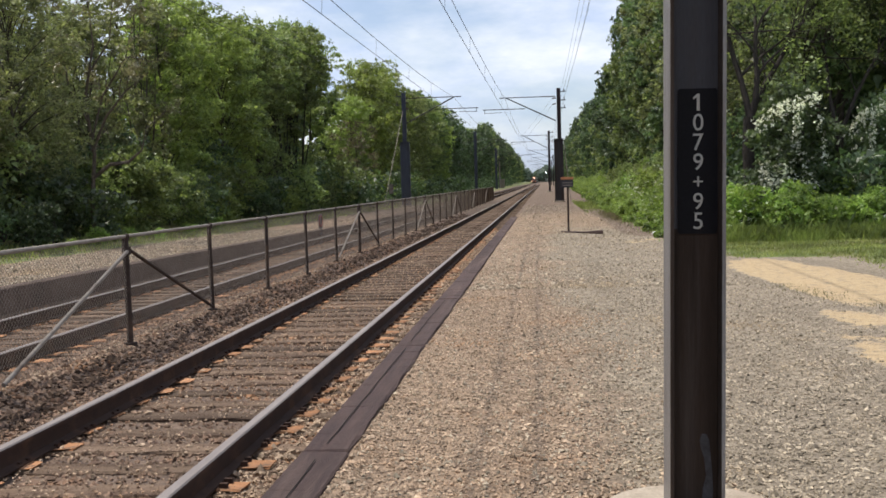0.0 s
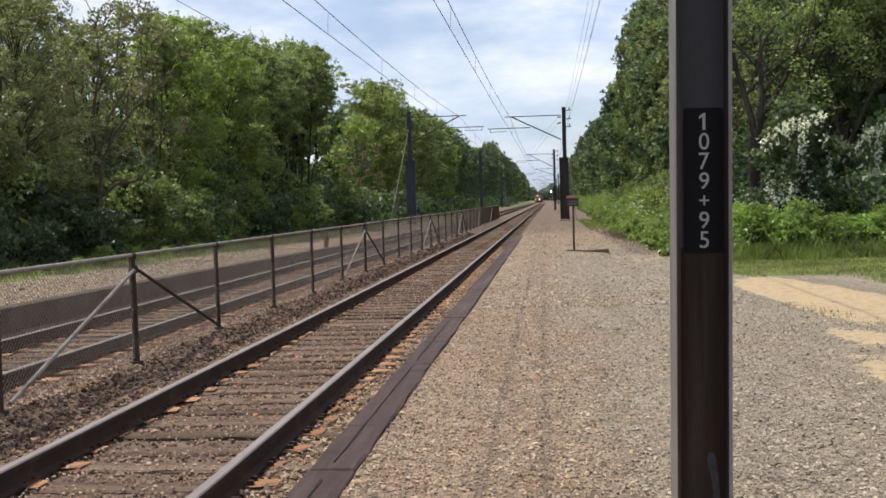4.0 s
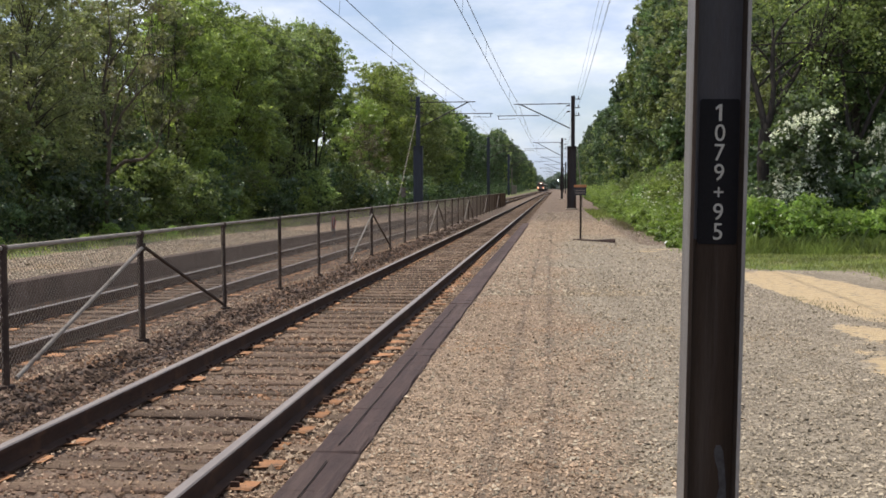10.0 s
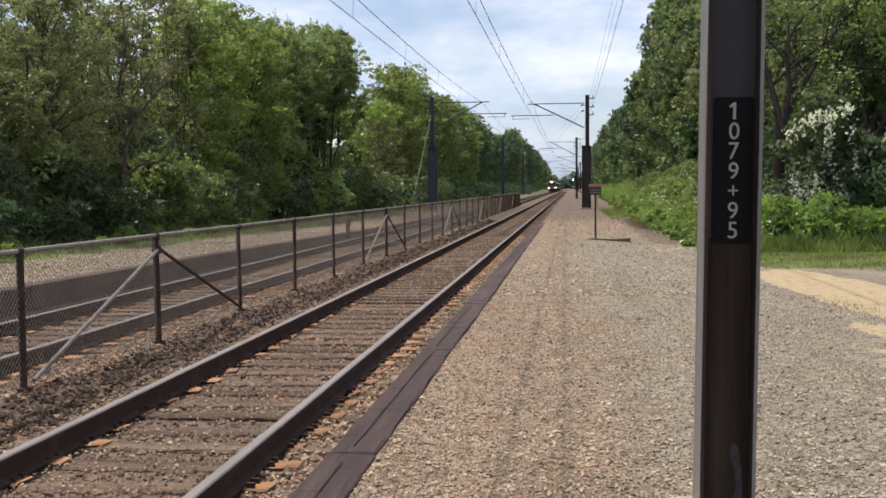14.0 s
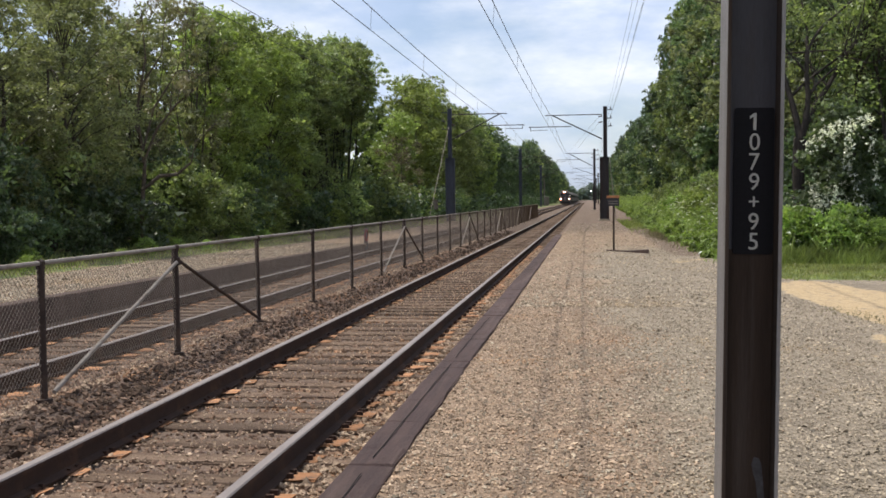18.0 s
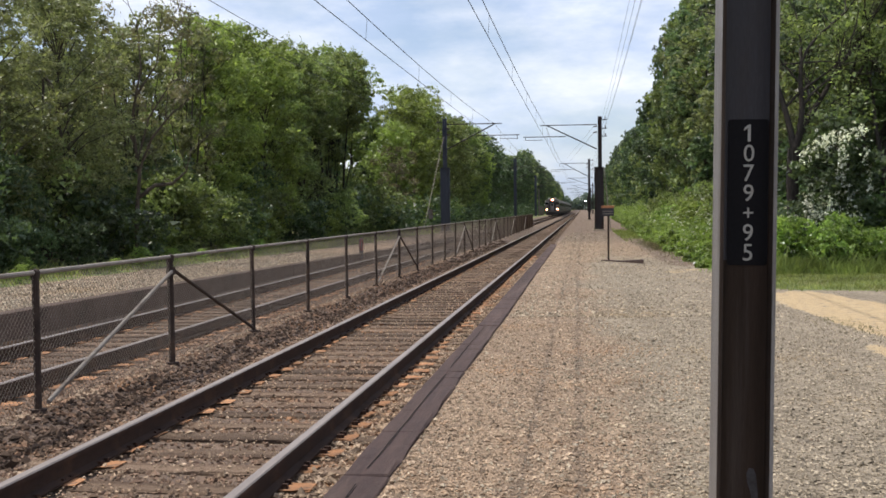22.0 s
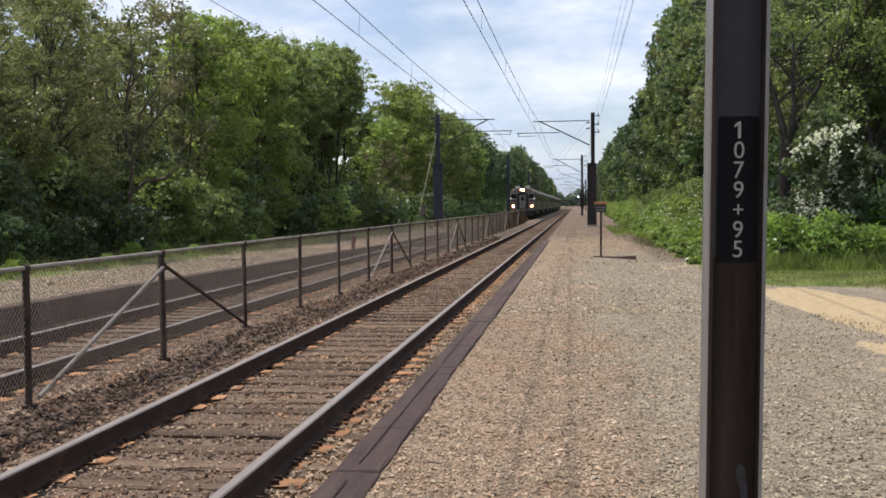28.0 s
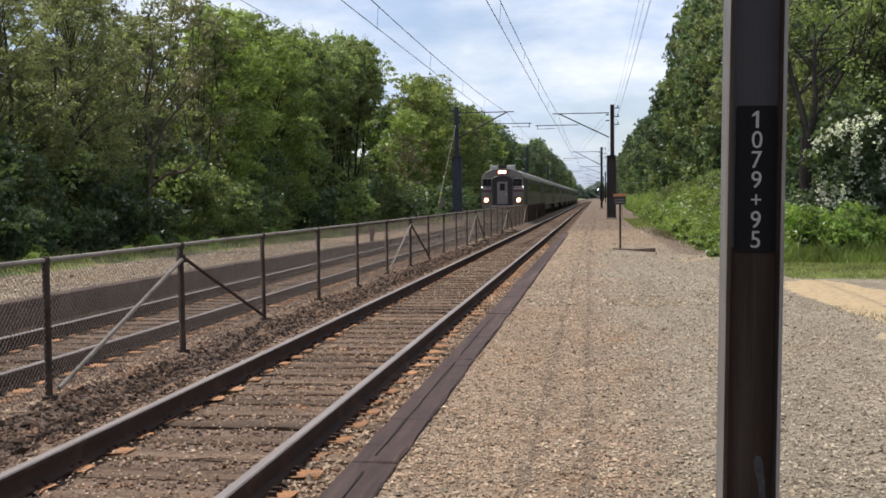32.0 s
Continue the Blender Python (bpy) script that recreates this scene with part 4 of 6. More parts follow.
def build_near_column():
    x, y = 0.753, 5.42
    t = thing("steel_column", "grey steel H-section column carrying a black number plate", "column", "masts along the tracks")
    w, d, tk = 0.264, 0.300, 0.018
    gz = 0.05
    for side in (-1, 1):
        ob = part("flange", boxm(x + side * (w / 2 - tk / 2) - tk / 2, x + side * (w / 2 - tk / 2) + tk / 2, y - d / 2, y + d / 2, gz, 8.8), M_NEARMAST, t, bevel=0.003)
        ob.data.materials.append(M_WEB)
        # Inner faces and left front edge take the web colour as painted shade
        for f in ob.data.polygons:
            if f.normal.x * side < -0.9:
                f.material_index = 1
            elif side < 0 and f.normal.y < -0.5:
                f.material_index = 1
    part("web", boxm(x - w / 2 + tk, x + w / 2 - tk, y - 0.008, y + 0.008, gz, 1.46), M_WEB, t, "recessed web with brown dirt streaks and shade in its colour")
    part("web", boxm(x - w / 2 + tk, x + w / 2 - tk, y - 0.008, y + 0.008, 1.46, 8.8), M_WEBGREY, t, "recessed grey web, darkened for its shade")
    smear = [(0.028, 0.40), (0.040, 0.432), (0.062, 0.43), (0.074, 0.40), (0.082, 0.33), (0.090, 0.24), (0.094, 0.14), (0.092, 0.07), (0.040, 0.07), (0.044, 0.15), (0.060, 0.22), (0.050, 0.31), (0.034, 0.36)]
    vs, fs = extrude([(x + a, b) for a, b in smear], y - 0.0105, y - 0.007)
    piece("smear", mesh_of("smear", vs, fs, M_SMEAR), t, "pale paint smear")
    bm = bmesh.new()
    rod(bm, (x, 5.36, -0.5), (x, 5.36, 0.055), 0.465, 48)
    part("footing", bm, M_CONC, t, "round pale concrete footing", bevel=0.012)
    cantilever(t, x, y, -1, NEAR_X)
    # the column leans slightly from the track
    tilt = Matrix.Translation((x - 0.004, 0, 1.4)) @ Matrix.Rotation(radians(0.8), 4, "Y") @ Matrix.Translation((-x, 0, -1.4))
    t.matrix_basis = tilt
    plate = tagged(new("number_plate"), "black plate with cream figures fixed on the column web", "sign")
    px, z0, z1, yf = 0.768, 1.435, 2.148, y - 0.012
    plate.matrix_basis = tilt @ pose(px, yf, (z0 + z1) / 2, 0, 0, 0)
    hw, hh, r = 0.0955, (z1 - z0) / 2, 0.014
    outline = []
    for cx, cz, a0 in ((hw - r, hh - r, 0), (-hw + r, hh - r, 90), (-hw + r, -hh + r, 180), (hw - r, -hh + r, 270)):
        outline += [(cx + r * math.cos(radians(a0 + k * 22.5)), cz + r * math.sin(radians(a0 + k * 22.5))) for k in range(5)]
    vs, fs = extrude(outline, -0.003, 0.003)
    piece("board", mesh_of("board", vs, fs, M_PLATEBLK), plate)
    text = "1079+95"
    for i, ch in enumerate(text):
        if ch == "1":
            vs, fs = extrude([(-0.007, -0.041), (0.007, -0.041), (0.007, 0.041), (-0.004, 0.041), (-0.024, 0.026), (-0.024, 0.012), (-0.007, 0.024)], -0.001, 0.001)
            one = tagged(piece("figure", mesh_of("figure", vs, fs, M_PAINT), plate), "cream painted figure")
            one.matrix_basis = pose(0.003, -0.0045, hh - 0.067 - i * (2 * hh - 0.131) / 6)
            continue
        me = figure(ch)
        me.materials.append(M_PAINT)
        co = np.array([v.co[:] for v in me.vertices])
        cx, cy = (co[:, 0].min() + co[:, 0].max()) / 2, (co[:, 1].min() + co[:, 1].max()) / 2
        hgt = co[:, 1].max() - co[:, 1].min()
        want = 0.05 if ch == "+" else 0.082
        sc = want / hgt
        bar = tagged(piece("figure", me, plate), "cream painted figure")
        zc = hh - 0.067 - i * (2 * hh - 0.131) / 6
        bar.matrix_basis = Matrix.Translation((0.003, -0.0045, zc)) @ Matrix.Rotation(radians(90), 4, "X") @ Matrix.Diagonal((sc * 0.95, sc, 0.2, 1)) @ Matrix.Translation((-cx, -cy, 0))


build_near_column()


# ---- small trackside things ----
def build_small():
    t = thing("trackside_sign", "dark board sign with an orange top on a thin stake", "sign", m=pose(0.79, 35.3, 0))
    part("stake", rodm((0, 0, -0.2), (0, 0, 1.5), 0.032, 8), M_POSTBROWN, t)
    b = part("board", boxm(-0.21, 0.18, -0.05, 0.02, 1.46, 1.72), M_SIGNBACK, t, bevel=0.006)
    part("top_strip", boxm(-0.22, 0.19, -0.07, 0.04, 1.72, 1.80), M_ORANGE, b, "orange weathered top", bevel=0.006)
    part("marking", boxm(-0.17, 0.14, -0.055, -0.051, 1.60, 1.63), M_GALV, b, "pale worn marking")
    part("marking", boxm(-0.17, 0.14, -0.055, -0.051, 1.52, 1.55), M_GALV, b, "pale worn marking")
    # loose dark plank lying by the stake, one end lifted
    vs = []
    for u, zb, zt in ((0, 0.0, 0.03), (0.55, 0.0, 0.05), (1, 0.02, 0.13)):
        for w in (-0.5, 0.5):
            x, y = 0.55 + 1.25 * u, 35.2 - 2.0 * u + w * 0.30
            vs += [(x, y, zb), (x, y, zt)]
    fs = []
    for k in (0, 4):
        fs += [(k, k + 4, k + 5, k + 1), (k + 3, k + 7, k + 6, k + 2), (k + 1, k + 5, k + 7, k + 3), (k + 2, k + 6, k + 4, k)]
    fs += [(0, 1, 3, 2), (8, 10, 11, 9)]
    t = thing("loose_plank", "dark warped plank lying on the gravel, one end lifted", "plank")
    piece("plank", mesh_of("plank", vs, fs, M_TIMBER), t)
    # notice wired to the fence
    t = thing("fence_notice", "small pale notice with a red ring wired to the fence", "sign", m=pose(FENCE_X + 0.02, 22.2, 0))
    part("backing", boxm(0.0, 0.006, -0.2, 0.2, 0.82, 1.14), M_GALV, t)
    bm = bmesh.new()
    for k in range(14):
        a, c = 2 * math.pi * k / 14, 2 * math.pi * (k + 1) / 14
        rod(bm, (0.012, math.cos(a) * 0.15, 0.99 + math.sin(a) * 0.115), (0.012, math.cos(c) * 0.15, 0.99 + math.sin(c) * 0.115), 0.014, 4)
    part("ring", bm, M_RED, t, "faded red ring")
    part("bar", boxm(0.004, 0.012, -0.13, 0.13, 0.70, 0.74), M_SIGNBACK, t)
    part("bar", boxm(0.004, 0.012, 0.10, 0.13, 0.70, 1.05), M_SIGNBACK, t)
    # scrap of litter
    bm = bmesh.new()
    bmesh.ops.create_icosphere(bm, subdivisions=2, radius=0.11)
    rng = random.Random(9)
    for v in bm.verts:
        v.co = Vector((v.co.x * 1.25, v.co.y, max(v.co.z, -0.3) * 0.55)) * rng.uniform(0.75, 1.2)
    t = thing("litter", "crumpled white plastic scrap lying at the gravel edge", "litter", m=pose(3.32, 32.1, 0.06))
    part("scrap", bm, M_LITTER, t)
    # signal far down the line
    t = thing("signal", "lit white railway signal far down the line", "signal", m=pose(1.35, 640, 0))
    part("pole", rodm((0, 0, 0), (0, 0, 7), 0.12, 8), M_MAST, t)
    h = part("head", boxm(-0.4, 0.4, -0.3, 0.3, 5.3, 7), M_TRAINDARK, t)
    part("lens", rodm((0, -0.34, 6.1), (0, -0.30, 6.1), 0.30, 12), M_SIGNAL, h, "lit white lens")
    # cabinet by the far left mast
    t = thing("relay_cabinet", "pale grey relay cabinet beside the far mast", "cabinet", m=pose(-10.2, 262, 0))
    b = part("body", boxm(-0.6, 0.6, -0.5, 0.5, 0.05, 2.3), M_GALV, t, bevel=0.03)
    part("door", boxm(-0.52, 0.52, -0.53, -0.5, 0.25, 2.1), M_GALV, b)
    t = thing("marker_pole", "slim pale pole beside the far cabinet", "pole", m=pose(-10.6, 258, 0))
    part("pole", rodm((0, 0, 0), (0, 0, 6.5), 0.14, 8), M_GALV, t)
    part("collar", rodm((0, 0, 0.0), (0, 0, 0.3), 0.22, 8), M_GALV, t)


build_small()


# ---- plants ----
def leaves(rng, centres, size, n, leaf, flat=0.75, up=0.5):
    """Small leaves in loose clumps round centres: verts and faces."""
    k = rng.integers(0, len(centres), n)
    d = rng.normal(0, 0.46, (n, 3))
    p = centres[k] + d * size[k][:, None] * np.array([1, 1, flat])
    nrm = d * 0.7 + rng.normal(0, 0.7, (n, 3))
    nrm[:, 2] += up
    nrm /= np.linalg.norm(nrm, axis=1)[:, None]
    a = np.cross(nrm, rng.normal(0, 1, (n, 3)))
    a /= np.linalg.norm(a, axis=1)[:, None]
    b = np.cross(nrm, a)
    s = (leaf * rng.lognormal(0, 0.3, n))[:, None]
    tip = nrm * s * rng.uniform(-0.25, 0.25, n)[:, None]
    v = np.stack([p + a * s * 0.75 + tip, p - a * s * 0.45 + b * s * 0.42, p - a * s * 0.45 - b * s * 0.42], 1).reshape(-1, 3)
    f = np.arange(3 * n).reshape(n, 3)
    return v, f


def crown_lobes(rng, H, R, base, n, lean, lobe, waist):
    """Rounded leaf masses that fill a domed crown: centres and radii; waist is the height share at which it is widest."""
    i = np.arange(n)
    u = np.clip((i + rng.uniform(0.1, 0.9, n)) / n, 0, 1) ** 0.92
    ang = i * 2.39996 + rng.normal(0, 0.45, n)
    env = np.where(u < waist, 0.70 + 0.30 * u / waist, np.sqrt(np.clip(1 - ((u - waist) / (1.06 - waist)) ** 2, 0.03, 1)))
    env = env * (1 + 0.16 * np.sin(ang * 2 + rng.uniform(0, 6)) * np.sin(u * 6 + rng.uniform(0, 6)))
    rad = R * lobe * rng.uniform(0.26, 0.46, n) * (0.7 + 0.3 * env)
    r = np.maximum(env * R * rng.uniform(0.82, 1.12, n) - rad * 0.85, 0.05 * R) * np.where(rng.random(n) < 0.22, 0.35, 1.0)
    h = H * (base + (1 - base) * u)
    h = np.minimum(h, H - rad * 0.7)
    return np.stack([np.cos(ang) * r + lean[0] * h, np.sin(ang) * r + lean[1] * h, h], 1), rad


def lobe_leaves(rng, c, rad, n, leaf, sprays=26, flat=0.8, gap=0.80):
    """Leaves in tufts over the outer skin of the lobes, none inside a neighbour; each tuft is a small dome of leaves."""
    share = rad ** 2 / np.sum(rad ** 2)
    ns = max(len(c), int(sprays * len(c)))
    k = rng.choice(len(c), ns, p=share)
    d = rng.normal(0, 1, (ns, 3))
    d[:, 2] = np.where((d[:, 2] < -0.25) & (rng.random(ns) < 0.85), -d[:, 2], d[:, 2])
    d /= np.linalg.norm(d, axis=1)[:, None]
    sc = c[k] + d * (rad[k] * rng.uniform(0.70, 1.12, ns))[:, None] * np.array((1, 1, flat))
    keep = np.ones(ns, bool)
    for j in range(len(c)):
        q = np.linalg.norm((sc - c[j]) / np.array((1, 1, flat)), axis=1) / rad[j]
        keep &= (q > gap) | (k == j)
    sc, d, k = sc[keep], d[keep], k[keep]
    size = rad[k] * rng.uniform(0.16, 0.38, len(sc))
    w = size ** 2 * rng.uniform(0.4, 1.6, len(sc))
    m = rng.choice(len(sc), n, p=w / w.sum())
    e = rng.normal(0, 1, (n, 3)) + d[m] * 0.4
    e[:, 2] = np.where(e[:, 2] < 0, e[:, 2] * 0.4, e[:, 2])
    e /= np.linalg.norm(e, axis=1)[:, None]
    p = sc[m] + e * (size[m] * rng.uniform(0.35, 1.08, n))[:, None] * np.array((1.15, 1.15, 0.72))
    # upright shoots on the tufts, and shaded leaves within the lobes
    shoot = rng.random(n) < 0.07
    p[shoot] = sc[m[shoot]] + np.stack([rng.normal(0, 0.06, shoot.sum()), rng.normal(0, 0.06, shoot.sum()), rng.uniform(0.3, 1.9, shoot.sum()) * size[m[shoot]]], 1)
    core = rng.random(n) < 0.20
    kc = rng.choice(len(c), core.sum(), p=share)
    p[core] = c[kc] + rng.normal(0, 0.27, (core.sum(), 3)) * rad[kc][:, None]
    leaf = leaf * np.where(core, 1.45, 1.0)
    nrm = e * 0.4 + rng.normal(0, 0.62, (n, 3)) + np.array((0, 0, 0.3))
    nrm /= np.linalg.norm(nrm, axis=1)[:, None]
    a = np.cross(nrm, rng.normal(0, 1, (n, 3)))
    a /= np.linalg.norm(a, axis=1)[:, None]
    b = np.cross(nrm, a)
    s = (leaf * rng.lognormal(0, 0.3, n))[:, None]
    tip = nrm * s * rng.uniform(-0.25, 0.25, n)[:, None]
    v = np.stack([p + a * s * 0.75 + tip, p - a * s * 0.45 + b * s * 0.42, p - a * s * 0.45 - b * s * 0.42], 1).reshape(-1, 3)
    return v, np.arange(3 * n).reshape(n, 3)


def tree(name, seed, H, R, base, n, leaf, mat, trunk=0.16, label="", limbs=40, fork=0, at=None, dry=False, category="tree", lobe=1.0, waist=0.45, sprays=11, bark=None):
    rng = np.random.default_rng(seed)
    lean = rng.normal(0, 0.02, 2)
    c, rad = crown_lobes(rng, H, R, base, limbs, lean, lobe, waist)
    c[:, 2] = np.maximum(c[:, 2], rad * 0.45)
    lines = []
    for s in range(1 + fork):
        off = rng.normal(0, 0.35, 2) * (fork > 0)
        sp = rng.normal(0, 0.05, 2) * (fork > 0)
        wig = rng.normal(0, 0.10, (7, 2))
        pts = [(off[0] + (lean[0] + sp[0]) * H * q + wig[i][0], off[1] + (lean[1] + sp[1]) * H * q + wig[i][1], H * q - 0.2 * (q == 0)) for i, q in enumerate((0, 0.06, 0.2, 0.38, 0.55, 0.7, 0.86))]
        r0 = trunk * (1 - 0.2 * s)
        lines.append((pts, [r0 * 1.35, r0, r0 * 0.88, r0 * 0.7, r0 * 0.5, r0 * 0.28, 0.02]))
    for e in c:
        q = max(0.06, min(0.8, e[2] / H - 0.10 - 0.12 * rng.random()))
        s = np.array((lean[0] * H * q, lean[1] * H * q, H * q))
        mid = (s + e) / 2 + np.array((0, 0, 0.03 * H * rng.random()))
        r0 = trunk * 0.34 * (1 - q * 0.6)
        lines.append(([tuple(s), tuple(mid), tuple(e)], [r0, r0 * 0.6, 0.010]))
    v, f = lobe_leaves(rng, c, rad, n, leaf, sprays)
    t = thing(name, label, category, m=at)
    piece("trunk", tubes("trunk", lines, bark or M_BARK, 6 if n > 6000 else 4), t, "grey-brown trunk with limbs")
    piece("crown", tris_mesh("crown", v, f, mat), t, "uneven leafy crown" if not dry else "sparse dry crown")
    return t


def scatter(protos, spots, group, zoff=0.0):
    """Copies of prototypes at (x, y, scale, height factor) spots."""
    for i, (x, y, s, k) in enumerate(spots):
        p = protos[k % len(protos)]
        gz = float(ground_z(np.array(float(x)), np.array(float(y))))
        m = Matrix.Translation((x, y, gz + zoff)) @ Matrix.Rotation(radians((i * 137.5 + k * 40) % 360), 4, "Z")
        if p.get("placed"):
            o = copy_thing(p, m)
        else:
            o = p
            o.matrix_basis = m
            o["placed"] = 1
        o.scale = s if isinstance(s, tuple) else (s, s, s * (0.92 + 0.16 * ((i * 7919) % 13) / 13))
        o["group"] = group


def wood_height(x, y):
    """Height of the wood's canopy at a place: low scrub near the yard, taller further along, with a dip between two groves."""
    b = abs(x) / y
    if x < 0:
        s = np.interp(b, (0.02, 0.03, 0.04, 0.052, 0.065, 0.077, 0.098, 0.14, 0.16, 0.175, 0.19, 0.205, 0.222, 0.30, 0.37, 0.44, 0.524, 0.9), (0.018, 0.031, 0.043, 0.056, 0.05, 0.052, 0.075, 0.095, 0.114, 0.10, 0.08, 0.085, 0.158, 0.172, 0.20, 0.21, 0.24, 0.32))
    else:
        b = max(0.012, b - 0.5 / y)
        s = np.interp(b, (0.015, 0.021, 0.030, 0.038, 0.047, 0.061, 0.072, 0.078, 0.088, 0.12, 0.2, 0.4), (0.02, 0.034, 0.048, 0.060, 0.071, 0.090, 0.115, 0.16, 0.185, 0.22, 0.30, 0.42))
    return 1.75 + y * float(s)


def bank_weeds(low, name="bank_weeds", label="mass of low bright green weeds and brambles along the bank", mat=None, n=210000, leaf=0.075):
    """Low weeds and brambles that run together along the bank, as one uncountable thing."""
    rng = np.random.default_rng(55)
    q = np.array(low)
    gz = ground_z(q[:, 0], q[:, 1])
    c, size = [], []
    for k in range(12):
        a, r = rng.uniform(0, 6.283, len(q)), np.sqrt(rng.random(len(q)))
        c.append(np.stack([q[:, 0] + np.cos(a) * r * 1.5 * q[:, 2], q[:, 1] + np.sin(a) * r * 1.9 * q[:, 2], gz + (0.25 + 1.9 * rng.random(len(q)) * (1 - 0.55 * r * r)) * q[:, 2]], 1))
        size.append(rng.uniform(0.35, 0.6, len(q)) * q[:, 2] + 0.05)
    v, f = leaves(rng, np.concatenate(c), np.concatenate(size), n, leaf, 0.7, 0.5)
    tagged(new(name, tris_mesh(name, v, f, mat or M_WEED)), label, "weeds", kind="stuff")


def build_woods():
    rng = random.Random(21)
    big = [tree("tree", 31, 13.0, 3.3, 0.10, 14500, 0.15, M_LEAF, 0.15, "tall broadleaf tree in full summer leaf at the wood's edge", 46),
           tree("tree", 32, 13.0, 3.1, 0.08, 14500, 0.15, M_LEAF3, 0.13, "tall bright green broadleaf tree at the wood's edge", 46, waist=0.5),
           tree("tree", 33, 13.0, 3.0, 0.28, 14000, 0.145, M_LEAF2, 0.15, "tall dark-leaved tree with a slim bare lower trunk", 40, fork=1),
           tree("tree", 34, 13.0, 3.4, 0.05, 14500, 0.15, M_LEAF, 0.13, "spreading broadleaf tree with foliage down to the ground", 48, fork=2, waist=0.35),
           tree("tree", 35, 13.0, 2.6, 0.26, 6800, 0.12, M_OLIVE, 0.10, "slender open tree with several bare stems", 44, fork=3, lobe=0.62, sprays=16),
           tree("tree", 39, 13.0, 3.1, 0.56, 16500, 0.125, M_LEAF, 0.12, "leafy tree on bare dark stems at the wood's edge", 44, fork=3, waist=0.5, bark=M_BARKDARK)]
    fine = [tree("tree", 44, 13.0, 3.2, 0.06, 25000, 0.115, M_LEAF, 0.15, "broadleaf tree in full leaf at the near end of the wood", 48, fork=1, sprays=10, lobe=0.95),
            tree("tree", 45, 13.0, 3.0, 0.05, 25000, 0.115, M_LEAF3, 0.13, "bright green young tree at the near end of the wood", 48, sprays=10, lobe=0.95),
            tree("tree", 46, 13.0, 3.0, 0.10, 34000, 0.092, M_LEAF2, 0.15, "dark-leaved tree at the near end of the wood", 56, fork=2, sprays=15, lobe=0.85),
            tree("tree", 47, 13.0, 3.1, 0.06, 34000, 0.085, M_OLIVE, 0.15, "feathery olive-green tree at the near end of the wood", 64, fork=1, lobe=0.72, sprays=15)]
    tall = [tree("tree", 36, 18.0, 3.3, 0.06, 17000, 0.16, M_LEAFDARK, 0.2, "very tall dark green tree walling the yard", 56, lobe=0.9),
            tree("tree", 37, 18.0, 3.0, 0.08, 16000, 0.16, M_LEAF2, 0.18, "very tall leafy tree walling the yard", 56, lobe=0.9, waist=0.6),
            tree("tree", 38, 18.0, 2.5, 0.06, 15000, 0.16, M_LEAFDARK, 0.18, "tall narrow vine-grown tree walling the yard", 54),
            tree("tree", 48, 18.0, 2.9, 0.12, 13500, 0.14, M_LEAF2, 0.2, "tall open tree whose crown overhangs the wood's edge", 46, lobe=0.7, waist=0.8, sprays=10),
            tree("tree", 58, 18.0, 2.8, 0.05, 15000, 0.16, M_LEAF, 0.18, "tall mid-green tree hung with vines", 50, waist=0.6),
            tree("tree", 59, 18.0, 2.9, 0.05, 15000, 0.16, M_OLIVE, 0.18, "tall olive-green tree in the wall of woods", 50, waist=0.65)]
    far = [tree("tree", 41, 13.0, 3.6, 0.05, 4200, 0.27, M_LEAF, 0.17, "broadleaf tree in the far line of woods", 26),
           tree("tree", 42, 13.0, 3.4, 0.05, 4200, 0.27, M_LEAF3, 0.17, "bright green tree in the far line of woods", 26),
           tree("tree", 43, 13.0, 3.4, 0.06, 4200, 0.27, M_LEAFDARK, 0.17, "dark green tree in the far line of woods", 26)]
    bush = [tree("bush", 51, 2.6, 1.5, 0.02, 1900, 0.12, M_LEAF3, 0.03, "dense green bush below the trees", 18, category="bush"),
            tree("bush", 52, 3.2, 1.6, 0.02, 1900, 0.12, M_LEAF, 0.03, "dense dark green bush below the trees", 18, category="bush"),
            tree("bush", 53, 2.2, 1.5, 0.02, 1900, 0.11, M_LEAFDARK, 0.03, "bush below the trees with shade in its leaf colour", 18, category="bush"),
            tree("bush", 54, 2.4, 1.7, 0.02, 2400, 0.11, M_WEED, 0.02, "mass of bright green weeds on the bank", 20, category="bush")]

    shrub = [tree("shrub", 56, 4.6, 2.3, 0.02, 3800, 0.12, M_LEAFDARK, 0.04, "tall shrub below the trees with shade in its leaf colour", 26, category="shrub"),
             tree("shrub", 57, 4.2, 2.4, 0.02, 3800, 0.12, M_LEAF, 0.04, "tall green shrub below the trees", 26, category="shrub")]
    under = []

    def spot(x, y, k, lo=0.86, hi=1.02, H=13.0):
        h = wood_height(x, y) * rng.uniform(lo, hi) * (1.0 if x > 0 or y < 28 else 0.90 if y < 36 and x > -17 else 0.94) / H
        w = max(0.6, min(1.15, h ** 0.75)) * rng.uniform(0.86, 1.02)
        return (x, y, (w, w, h), k)

    near, back, high, close = [], [], [], []

    def open_gap(x, y):
        return x < 0 and 0.375 < abs(x) / y < 0.455

    y = 18.0
    while y < 73:
        x = -14.6 - rng.uniform(0, 1.8)
        if open_gap(x, y):
            near.append(spot(x, y, 4))
        elif abs(x) / y >= 0.455:
            close.append(spot(x, y, rng.choice((3, 3, 2))))
        elif abs(x) / y > 0.262:
            close.append(spot(x, y, rng.choice((0, 1, 1))))
        elif abs(x) / y > 0.185:
            pass
        else:
            near.append(spot(x, y, rng.choice((0, 1, 3, 0, 4, 1))))
        y += rng.uniform(2.9, 4.0)
